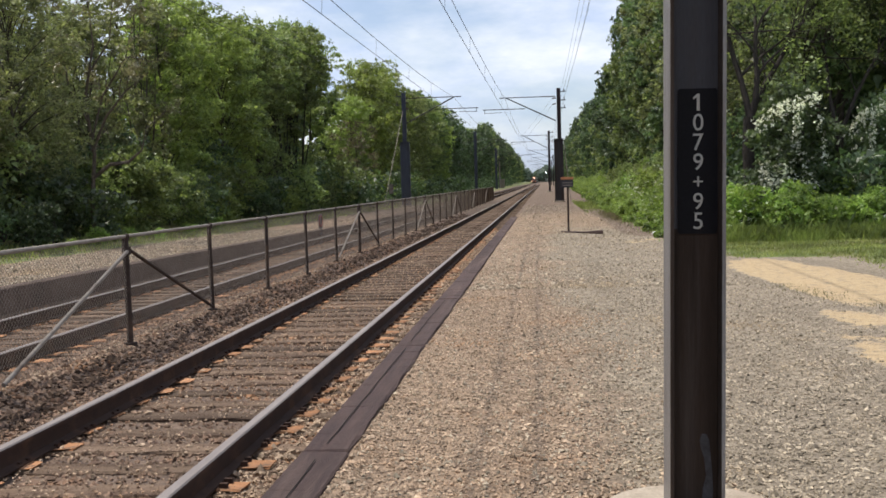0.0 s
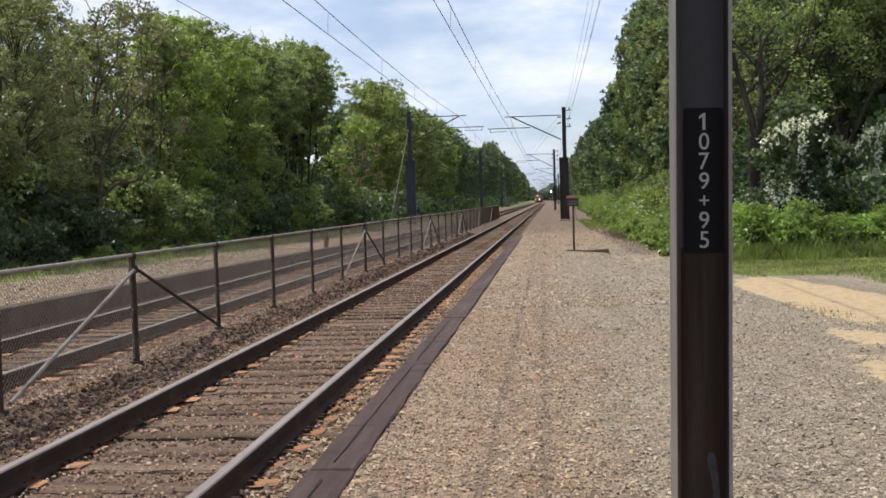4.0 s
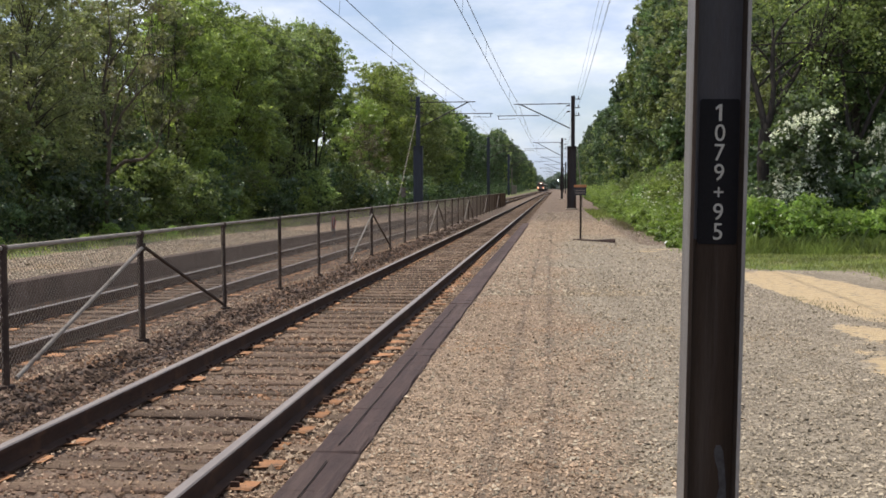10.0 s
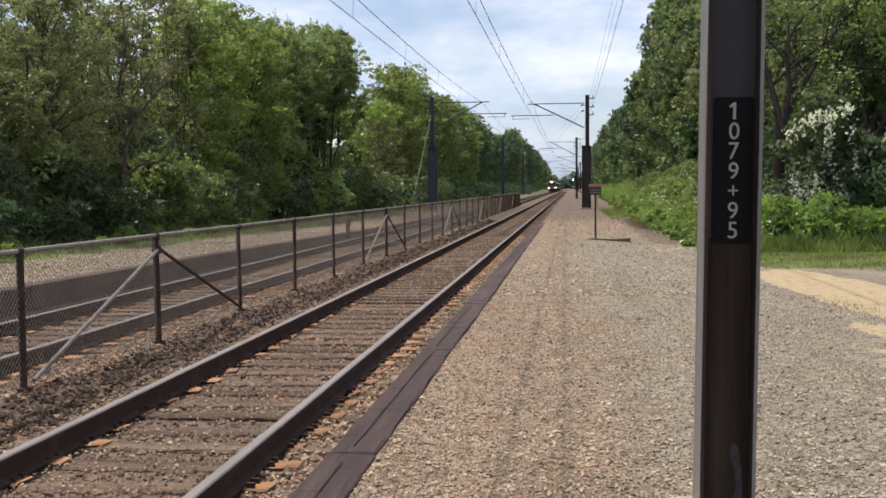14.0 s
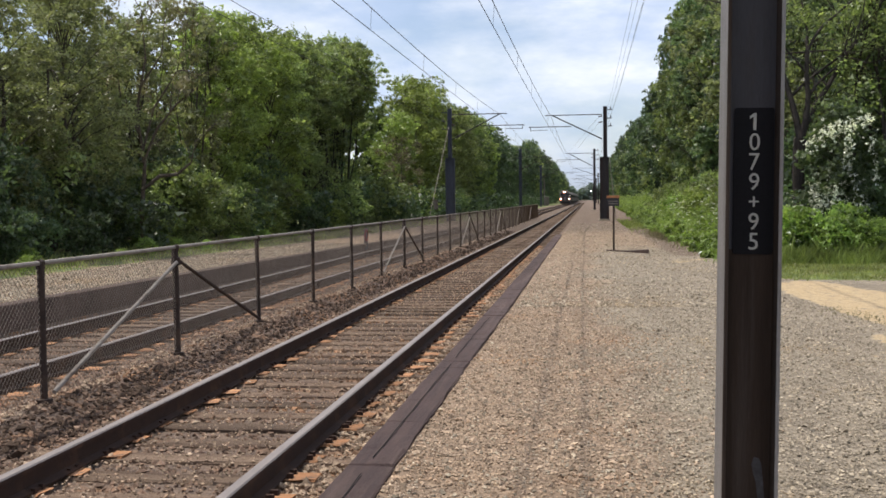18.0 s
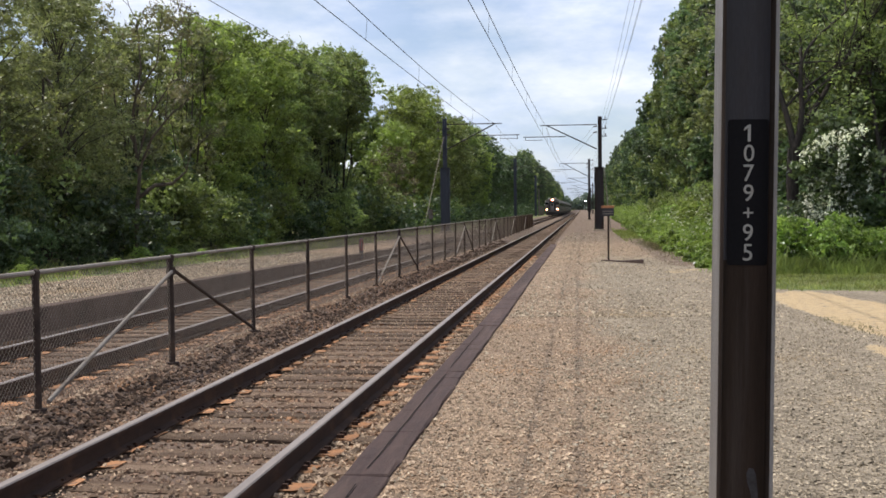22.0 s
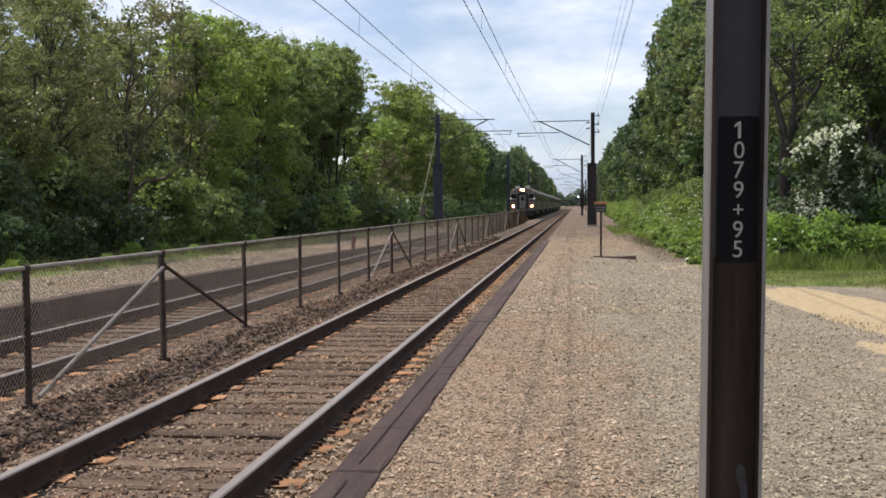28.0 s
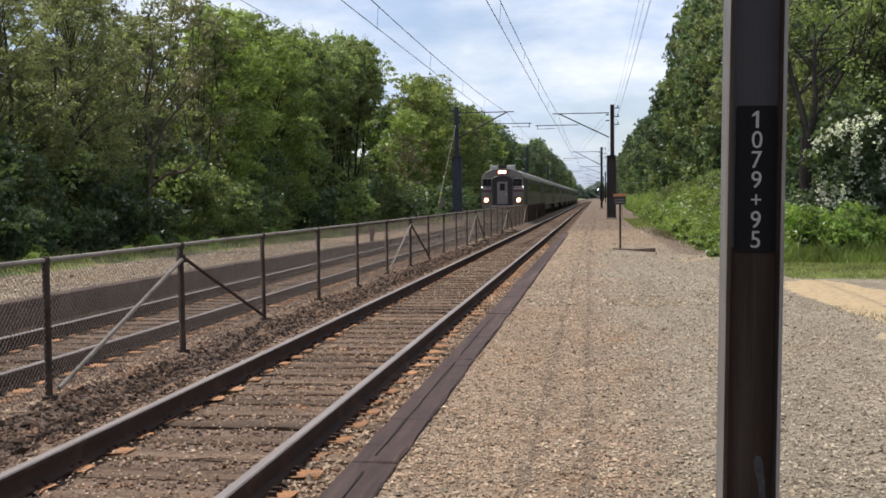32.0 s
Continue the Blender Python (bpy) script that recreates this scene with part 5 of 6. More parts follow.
    for x, y, s in ((-16.2, 56.5, 0.90), (-17.0, 60.0, 0.90), (-16.2, 63.0, 0.92), (-16.9, 66.0, 0.94), (-16.5, 69.0, 0.96), (-17.0, 72.0, 1.0)):
        near.append(spot(x, y, 5, s, s))
    near.append(spot(-16.4, 35.4, 4))
    for x, y in ((-22.5, 42), (-25, 45), (-26.5, 49), (-19.5, 36.5)):
        back.append(spot(x, y, 2, 0.6, 0.75))
    y = 24.0
    while y < 86:
        x = -18.6 - rng.uniform(0, 2.0)
        b = abs(x) / y
        if open_gap(x, y):
            near.append(spot(x, y, 4))
        elif b >= 0.455:
            close.append(spot(x, y, rng.choice((3, 2))))
        elif 0.185 < b < 0.25:
            near.append(spot(x, y, 5, 0.72, 0.84))
        else:
            near.append(spot(x, y, rng.choice((2, 0, 3, 1))))
        y += rng.uniform(4.2, 5.8)
    y = 32.0
    while y < 110:
        x = -24 - rng.uniform(0, 4)
        if 0.20 < abs(x) / y < 0.275:
            pass
        elif open_gap(x, y) or 0.185 < abs(x) / y < 0.25:
            back.append(spot(x, y, 2, 0.45, 0.62))
        else:
            back.append(spot(x, y, rng.randrange(3), 0.7, 0.88))
        y += rng.uniform(8, 11)
    for x, y, k in ((-15.5, 85, 1), (-14.6, 91, 1), (-14.4, 110, 0), (-14.6, 117, 0), (-15.0, 125, 3), (-15, 133, 0), (-15, 142, 2), (-15, 150, 1)):
        near.append(spot(x, y, k, 0.95, 1.03))
    for k in range(9):
        back.append(spot(-20 - rng.uniform(0, 3), 92 + 7 * k, rng.randrange(3), 0.9, 1.0))
    for x, y, k in ((9.6, 37.0, 2), (6.2, 43, 4), (12.2, 37, 2), (10.4, 43, 2), (14.4, 38, 0)):
        near.append(spot(x, y, k, 0.95, 1.05))
    y = 44.0
    while y < 150:
        x = 9.8 + rng.uniform(-0.7, 1.9) + 0.012 * (y - 44)
        if x / y > 0.165:
            near.append(spot(x, y, 4, 0.7, 0.9))
        else:
            high.append(spot(x, y, (0, 4, 1, 2, 5, 4, 0)[len(high) % 7], 0.74, 1.14, 18.0))
        y += rng.uniform(4.4, 6.0) * (1 + (y - 44) / 220)
    y = 46.0
    while y < 150:
        x = 14 + rng.uniform(-0.5, 2.5)
        if 0.165 < x / y < 0.26:
            back.append(spot(x, y, 2, 0.55, 0.75))
        else:
            back.append(spot(x, y, rng.randrange(3), 0.8, 0.95))
        y += rng.uniform(5, 7)
    high += [(9.9, 86, (1.0, 1.0, 0.98), 3), (11.2, 78, (0.9, 0.9, 0.93), 3), (9.7, 95, (1.0, 1.0, 1.05), 3)]
    scatter(big, near, "trees of the wood")
    scatter(fine, close, "trees of the wood")
    scatter(tall, high, "tall trees of the wood")
    for side in (-1, 1):
        for row, (x0, st) in enumerate(((15.3, 7.5), (20, 11))):
            y = 152.0
            while y < 760:
                x = -x0 - rng.uniform(0, 2.5) if side < 0 else x0 - 4.6 + rng.uniform(0, 2.5)
                back.append(spot(x, y, rng.choice((0, 2, 2)), 0.85, 1.06))
                y += st * rng.uniform(0.8, 1.2) * (1 + (y - 152) / 420)
    dome = tree("tree", 49, 13.0, 3.3, 0.06, 24000, 0.14, M_LEAF3, 0.16, "round-topped tree standing above its neighbours", 64, waist=0.76, lobe=1.05, sprays=14)
    scatter([dome], [(-16.2, 99.0, (1.0, 1.0, 0.985), 0)], "trees of the wood")
    scatter(far, back, "far trees of the wood")
    spots = []
    y = 15.0
    while y < 150:
        spots.append((-12.7 - rng.uniform(0, 1.2), y, rng.uniform(0.4, 0.95), 2 if y < 30 else rng.choice((1, 2, 1, 0))))
        y += rng.uniform(1.8, 2.8) * (1 + max(0, y - 25) / 45)
    for k in range(12):
        spots.append((-11.6 - rng.uniform(0, 0.8), 16 + k * 2.3 + rng.uniform(-0.8, 0.8), rng.uniform(0.10, 0.22), 3))
    for k in range(14):
        under.append((-14.2 - rng.uniform(0, 1.8), 19 + k * 1.7, rng.uniform(0.45, 0.75), k % 2 if k > 7 else 0))
    y = 16.0
    while y < 110:
        k = 0.42 if 48 < y < 76 else 1.0
        under.append((-15.0 - rng.uniform(0, 3), y, rng.uniform(0.5, 0.85) * k, rng.choice((1, 0, 0))))
        y += rng.uniform(2.4, 3.4) * (1 + max(0, y - 40) / 60)
    y = 18.0
    while y < 120:
        k = 4.0 if 48 < y < 76 else 0.0
        under.append((-18.6 - k - rng.uniform(0, 3.5), y, rng.uniform(0.85, 1.2) * (0.6 if k else 1.0), 1 if k else rng.choice((1, 0, 0))))
        y += rng.uniform(2.6, 3.6) * (1 + max(0, y - 40) / 60)
    for k in range(9):
        under.append((7.5 + k * 1.25, 37.5 + rng.uniform(0, 3), rng.uniform(0.75, 1.05), 0))
    # bank of bushes along the right side of the yard
    low = []
    y = 31.0
    while y < 105:
        e = 3.45 + 0.012 * (y - 35) + 0.35 * float(1 - smooth01(36, 50, y))
        far_on = 1 + (y - 30) / 80
        for dx, lo, hi in ((-0.35, 0.05, 0.09), (-0.1, 0.06, 0.13), (0.2, 0.14, 0.26), (0.55, 0.24, 0.4), (1.3, 0.42, 0.62)):
            low.append((e + dx + rng.uniform(-0.3, 0.4), y + rng.uniform(-0.7, 0.7), rng.uniform(lo, hi)))
        for dx, lo, hi in ((2.3, 0.55, 0.8), (3.6, 0.75, 1.05), (5.2, 0.9, 1.3)):
            spots.append((e + dx + rng.uniform(-0.3, 0.4), y + rng.uniform(-0.7, 0.7), rng.uniform(lo, hi), 2 if y < 43 else rng.choice((3, 3, 3, 0, 1))))
        y += rng.uniform(1.4, 2.0) * far_on
    while y < 300:
        for dx, lo, hi in ((-0.1, 0.18, 0.3), (0.9, 0.5, 0.8), (3.0, 0.9, 1.4)):
            low.append((3.9 + 0.008 * (y - 60) + dx + rng.uniform(-0.2, 0.4), y + rng.uniform(-1, 1), rng.uniform(lo, hi)))
        y += 4.5 * (1 + (y - 105) / 120)
    bank_weeds(low)
    foot = []
    y = 66.0
    while y < 420:
        for dx in (0.0, 1.6, 3.4):
            foot.append((-12.6 - dx - rng.uniform(0, 1.0), y + rng.uniform(-1, 1), rng.uniform(0.7, 1.3) + 0.25 * dx))
        y += 1.9 * (1 + (y - 66) / 90)
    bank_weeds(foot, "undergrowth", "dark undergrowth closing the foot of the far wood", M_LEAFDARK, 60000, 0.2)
    for k in range(26):
        spots.append((4.6 + k * 0.45 + rng.uniform(-0.2, 0.2), 28.9 + rng.uniform(-0.3, 0.6), rng.uniform(0.34, 0.58), 3))
    for k in range(13):
        spots.append((5.6 + k * 0.9 + rng.uniform(-0.3, 0.3), 30.6 + rng.uniform(0, 1.3), rng.uniform(0.36, 0.58), 3))
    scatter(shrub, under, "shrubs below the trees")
    scatter(bush, spots, "bushes at the wood's edge")


build_woods()


def build_blossom():
    t = tree("flowering_bush", 61, 4.0, 1.35, 0.05, 11000, 0.075, M_LEAF2, 0.05, "tall green bush hung with sprays of white blossom", 30, at=pose(7.0, 31.0, 0.1), category="bush", lobe=0.85)
    rng = np.random.default_rng(62)
    # sprays of blossom: x, z, half-width, half-height, share
    sprays = ((-0.95, 3.05, 0.25, 0.18, 6), (-0.6, 3.3, 0.3, 0.16, 10), (-0.15, 3.5, 0.35, 0.18, 10), (0.35, 3.6, 0.3, 0.2, 7), (-0.1, 3.0, 0.14, 0.3, 8),
              (-0.12, 2.5, 0.12, 0.35, 8), (0.5, 3.0, 0.12, 0.3, 4), (0.65, 2.2, 0.12, 0.35, 4), (-0.9, 1.65, 0.18, 0.35, 10), (-0.6, 1.5, 0.3, 0.35, 16),
              (-0.9, 1.15, 0.2, 0.2, 9), (-0.3, 1.75, 0.25, 0.2, 7), (0.3, 1.3, 0.2, 0.25, 4), (0.05, 1.9, 0.3, 0.5, 4))
    c = []
    for x, z, w, h, share in sprays:
        q = rng.normal(0, 0.62, (share * 5, 2))
        px = x + q[:, 0] * w
        c.append(np.stack([px, -np.sqrt(np.clip(1.35 ** 2 - px ** 2, 0.1, 9)) * rng.uniform(0.72, 0.98, len(px)), z + q[:, 1] * h], 1))
    c = np.concatenate(c)
    v, f = leaves(rng, c, np.full(len(c), 0.055), 3800, 0.034, 0.9, 0.6)
    piece("blossom", tris_mesh("blossom", v, f, M_FLOWER), t, "clusters of white blossom")
    for x, y, s, w in ((5.5, 29.4, 0.24, 1.2), (9.0, 29.7, 0.28, 1.3), (9.5, 30.0, 0.30, 1.2), (9.6, 31.6, 0.95, 0.7)):
        b = copy_thing(t, pose(x, y, 0.05, 0, 0, 25 * math.sin(x * 9)))
        b.scale = (s * w, s * w, s)


build_blossom()


def crooked(rng, p, d, ln, r, depth, lines, tips):
    """A crooked limb from p along d that forks into thinner ones."""
    pts, rad = [tuple(p)], [r]
    n = 4 if depth > 1 else 3
    for k in range(n):
        d = d + rng.normal(0, 0.12 + 0.06 * (3 - depth), 3) + np.array((0, 0, 0.05))
        d /= np.linalg.norm(d)
        p = p + d * ln / n
        pts.append(tuple(p))
        rad.append(max(0.007, r * (1 - 0.42 * (k + 1) / n)))
        if depth and k and rng.random() < 0.75:
            e = d + rng.normal(0, 0.55, 3)
            crooked(rng, p, e / np.linalg.norm(e), ln * rng.uniform(0.45, 0.7), rad[-1] * rng.uniform(0.4, 0.6), depth - 1, lines, tips)
    lines.append((pts, rad))
    if depth:
        for k in range(2):
            e = d + rng.normal(0, 0.42, 3)
            crooked(rng, p, e / np.linalg.norm(e), ln * rng.uniform(0.55, 0.8), rad[-1] * 0.8, depth - 1, lines, tips)
    else:
        tips.append(tuple(p))


def build_dead_tree():
    """A bare-limbed tree standing before the left wood."""
    t = thing("bare_tree", "half-bare tree with pale crooked limbs before the wood", "tree", m=pose(-13.4, 30.7, 0.2))
    t.scale = (0.74, 0.74, 1.02)
    lines = [([(0, 0, -0.2), (-0.05, 0, 1.2), (0.1, 0.1, 2.6), (-0.15, 0, 4.2), (0.25, 0.1, 5.8), (0.1, 0.1, 7.2)], [0.13, 0.12, 0.10, 0.08, 0.05, 0.015]),
             ([(0, 0, 1.9), (0.7, 0.2, 2.3), (1.5, 0.1, 2.35), (2.05, 0.2, 2.7), (2.2, 0.3, 3.3)], [0.09, 0.08, 0.065, 0.045, 0.015]),
             ([(0.05, 0, 2.7), (0.8, -0.2, 3.7), (1.7, -0.3, 4.4), (2.6, -0.2, 4.9)], [0.075, 0.06, 0.04, 0.012]),
             ([(0.05, 0, 3.0), (0.5, 0.2, 4.3), (1.5, 0.3, 5.4), (2.0, 0.3, 6.8)], [0.06, 0.05, 0.035, 0.012]),
             ([(-0.1, 0, 3.6), (-0.9, 0.2, 4.6), (-1.2, 0.3, 6.2)], [0.06, 0.045, 0.015]),
             ([(0.1, 0, 5.0), (0.9, 0.2, 5.9), (1.1, 0.3, 7.4)], [0.05, 0.035, 0.012]),
             ([(1.4, -0.3, 4.2), (1.5, -0.2, 5.0), (2.1, -0.2, 5.6)], [0.03, 0.02, 0.008])]
    rng = np.random.default_rng(71)
    for pts, _ in lines[:6]:
        for p in pts[2:]:
            d = rng.normal(0, 0.7, 3) + np.array((0, 0, 0.5))
            crooked(rng, np.array(p, float), d / np.linalg.norm(d), 1.0, 0.022, 2, lines, [])
    lines = [(p, [v * 0.78 for v in r]) for p, r in lines]
    piece("trunk", tubes("trunk", lines, M_BARKPALE, 6), t, "crooked bare trunk, limbs and twigs")
    c = rng.uniform((-1.6, -0.8, 4.2), (2.4, 0.8, 7.6), (26, 3))
    v, f = leaves(rng, c, np.full(26, 0.45), 1600, 0.09)
    piece("crown", tris_mesh("crown", v, f, M_DRY), t, "thin dry twigs and leaves")
    g = tree("bush", 72, 5.6, 1.7, 0.05, 6500, 0.06, M_DRY, 0.05, "brownish half-dry shrub beside the trees", 34, at=pose(-14.1, 80.5, 0.2), category="bush", lobe=0.6, sprays=14)
    g.scale = (1.1, 1.1, 1.15)


build_dead_tree()
tree("bush", 73, 3.1, 1.6, 0.03, 11000, 0.075, M_LEAF, 0.04, "rounded light green shrub before the wood", 30, at=pose(-13.6, 33.9, 0.05), category="bush")


def build_yard_trunks():
    """Old trees whose dark forked trunks stand clear above the bushes beside the lawn."""
    for x, y, seed, r0, fork, arms in ((6.12, 32.5, 74, 0.20, 3.3, ((-0.16, 0.1), (0.12, -0.1), (0.30, 0.2))), (8.0, 33.8, 75, 0.12, 4.2, ((-0.06, 0), (0.12, 0.2))),
                                       (8.85, 33.0, 77, 0.13, 2.8, ((-0.1, 0), (0.22, 0.1))), (10.9, 33.2, 76, 0.14, 2.6, ((-0.3, 0), (0.1, 0), (0.3, 0.1)))):
        rng = np.random.default_rng(seed)
        t = thing("tree", "old tree with dark furrowed forked trunk beside the lawn", "tree", "trees of the wood", m=pose(x, y, 0.1))
        lines = [([(0, 0, -0.3), (0.0, 0, 0.35), (0.03, 0.02, fork * 0.4), (-0.03, 0, fork * 0.7), (0.03, 0, fork)], [r0 * 1.4, r0 * 1.08, r0 * 0.95, r0 * 0.9, r0 * 0.95])]
        tips = []
        for ax, ay in arms:
            d = np.array((ax, ay, 1.0))
            crooked(rng, np.array((0.03, 0, fork - 0.1)), d / np.linalg.norm(d), 2.7, r0 * rng.uniform(0.42, 0.56), 3, lines, tips)
        piece("trunk", tubes("trunk", lines, M_BARKGREY, 7), t, "dark furrowed trunk forking into crooked limbs")
        c = np.array(tips)
        c = c[rng.random(len(c)) < 0.8] + rng.normal(0, 0.3, (1, 3))
        v, f = leaves(rng, c, np.full(len(c), 0.45), 5500, 0.075)
        piece("crown", tris_mesh("crown", v, f, M_LEAF), t, "thin leafy crown")


build_yard_trunks()


def blades(name, label, n, spot, h, mat, seed, w=0.012):
    """Grass or weeds as one uncountable thing; spot maps random numbers to x, y."""
    rng = np.random.default_rng(seed)
    x, y = spot(rng, n)
    n = len(x)
    z = ground_z(x, y)
    hh = h * rng.lognormal(0, 0.35, n)
    a = rng.uniform(0, 2 * math.pi, n)
    dx, dy = np.cos(a) * w, np.sin(a) * w
    lx, ly = rng.normal(0, 0.35, n) * hh, rng.normal(0, 0.35, n) * hh
    v = np.stack([np.stack([x - dx, y - dy, z - 0.01], 1), np.stack([x + dx, y + dy, z - 0.01], 1), np.stack([x + lx * 0.4 + dx * 0.7, y + ly * 0.4 + dy * 0.7, z + hh * 0.6], 1), np.stack([x + lx, y + ly, z + hh], 1)], 1).reshape(-1, 3)
    i = np.arange(n)[:, None] * 4
    f = np.concatenate([i + np.array([[0, 1, 2]]), i + np.array([[0, 2, 3]])])
    return tagged(new(name, tris_mesh(name, v, f, mat)), label, "grass", kind="stuff")


def by_grass(xr, yr, p=1.0):
    def spot(rng, n):
        x, y = rng.uniform(*xr, n), rng.uniform(*yr, n)
        k = rng.random(n) < grass_weight(x, y) ** 1.5 * p
        return x[k], y[k]
    return spot


blades("lawn_grass", "short mown grass with dry patches", 30000, by_grass((3.4, 11), (17, 28.6)), 0.05, M_GRASS, 81)
blades("tall_grass", "tall green grass and weeds at the bush edge", 18000, by_grass((2.6, 9), (28, 55)), 0.12, M_WEED, 82, 0.010)
blades("tall_grass", "tall grass along the foot of the left wood", 16000, by_grass((-13.6, -11.0), (13, 90), 0.8), 0.14, M_GRASS, 83, 0.012)

blades("tall_grass", "uncut grass in a band before the bushes", 42000, lambda rng, n: (rng.uniform(3.9, 12, n), 28.25 + rng.normal(0, 0.33, n)), 0.21, M_TALLGRASS, 85, 0.008)
blades("dry_grass", "dry tufts along the sand's edge", 420, lambda rng, n: ((lambda k: (3.55 + 0.12 * k + rng.normal(0, 0.16, n), 16.4 - 0.42 * k + rng.normal(0, 0.35, n)))(rng.choice((0, 2, 3, 6), n))), 0.035, M_DRY, 86, 0.004)
blades("tall_grass", "low weeds round the foot of the mast", 2200, lambda rng, n: (rng.uniform(2.1, 3.5, n), rng.normal(70, 7, n)), 0.10, M_TALLGRASS, 87, 0.014)
blades("dry_grass", "thin dry beige grass at the gravel's edge", 900, lambda rng, n: (rng.normal(3.0, 0.25, n), rng.normal(47, 4, n)), 0.12, M_DRY, 84, 0.005)


def wild_flowers():
    """Small white flower heads over the weeds of the bank."""
    rng = np.random.default_rng(91)
    n = 190
    y = 32 + 48 * rng.random(n) ** 1.2
    x = 3.9 + 0.012 * (y - 35) + rng.gamma(1.8, 0.75, n)
    x[:20], y[:20] = rng.uniform(5, 11, 20), rng.uniform(28.5, 29.0, 20)
    c = np.stack([x, y, ground_z(x, y) + np.where(y > 30, 0.34 + np.clip(x - 3.7, 0, 2.5) * 0.55, 0.5) + rng.uniform(0, 0.35, n)], 1)
    v, f = leaves(rng, c, np.full(n, 0.07), n * 9, 0.036, 0.6, 0.8)
    tagged(new("wild_flowers", tris_mesh("wild_flowers", v, f, M_FLOWER)), "scattered small white flowers among the bank weeds", "flowers", kind="stuff")


wild_flowers()


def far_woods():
    """The wood that closes the view far down the line, with haze put into its leaf colour."""
    rng = np.random.default_rng(92)
    n = 16000
    x = rng.uniform(-150, 150, n)
    top = 13 + 2.5 * np.sin(x * 0.11) + 2 * np.sin(x * 0.31 + 1) + 1.5 * np.sin(x * 0.7)
    c = np.stack([x, 1050 + rng.uniform(0, 40, n), rng.random(n) ** 0.7 * top], 1)
    v, f = leaves(rng, c, np.full(n, 0.8), n, 2.6, 0.8, 0.4)
    tagged(new("far_woods", tris_mesh("far_woods", v, f, M_FARWOOD)), "distant wood, haze-tinted blue-green, closing the view down the line", "woods", kind="stuff")


far_woods()


# ---- train ----
CAR_L, CAR_W, CAR_H, CARS = 25.9, 3.06, 3.72, 9


def car_outline(w, h0, h1):
    """Car cross-section: tumblehome sides and an arched roof, (x, z)."""
    hw = w / 2
    pts = [(hw - 0.06, h0), (hw, h0 + 0.5), (hw, h1 - 1.15), (hw - 0.05, h1 - 0.62), (hw - 0.22, h1 - 0.30), (hw - 0.55, h1 - 0.12), (hw - 1.0, h1 - 0.03), (0.0, h1)]
    return pts + [(-x, z) for x, z in reversed(pts[:-1])]


def car_body(y0, y1, front):
    rows = [(y0, 0.965, 0.0), (y0 + 0.10, 0.99, 0.0), (y0 + 0.30, 1.0, 0.0), (y1 - 0.1, 1.0, 0.0), (y1, 0.98, 0.0)]
    vs, fs = [], []
    n = 0
    for y, s, dz in rows:
        o = car_outline(CAR_W, 0.95, CAR_H)
        n = len(o)
        vs += [(x * s, y, 0.95 + (z - 0.95) * (0.5 + 0.5 * s)) for x, z in o]
    for i in range(len(rows) - 1):
        fs += [(i * n + k, i * n + (k + 1) % n, (i + 1) * n + (k + 1) % n, (i + 1) * n + k) for k in range(n)]
    fs += [tuple(range(n))[::-1], tuple(range((len(rows) - 1) * n, len(rows) * n))]
    slots = []
    for f in fs:
        zs = [vs[k][2] for k in f]
        slots.append(1 if len(f) == 4 and max(zs) < CAR_H - 0.5 else 0)
    return mesh_of("car", vs, fs, [M_STEEL, M_CARSIDE], slots=slots)


def bogie_mesh():
    bm = bmesh.new()
    for sx in (-0.98, 0.98):
        box(bm, sx - 0.06, sx + 0.06, -1.7, 1.7, 0.40, 0.70)
        box(bm, sx - 0.08, sx + 0.08, -0.45, 0.45, 0.30, 0.85)
    box(bm, -1.0, 1.0, -0.25, 0.25, 0.45, 0.75)
    for sy in (-1.3, 1.3):
        for sx in (-0.75, 0.75):
            rod(bm, (sx - 0.065, sy, 0.46), (sx + 0.065, sy, 0.46), 0.46, 20)
        rod(bm, (-0.8, sy, 0.46), (0.8, sy, 0.46), 0.08, 8)
    me = bpy.data.meshes.new("bogie")
    bm.to_mesh(me)
    bm.free()
    me.materials.append(M_TRAINDARK)
    return me


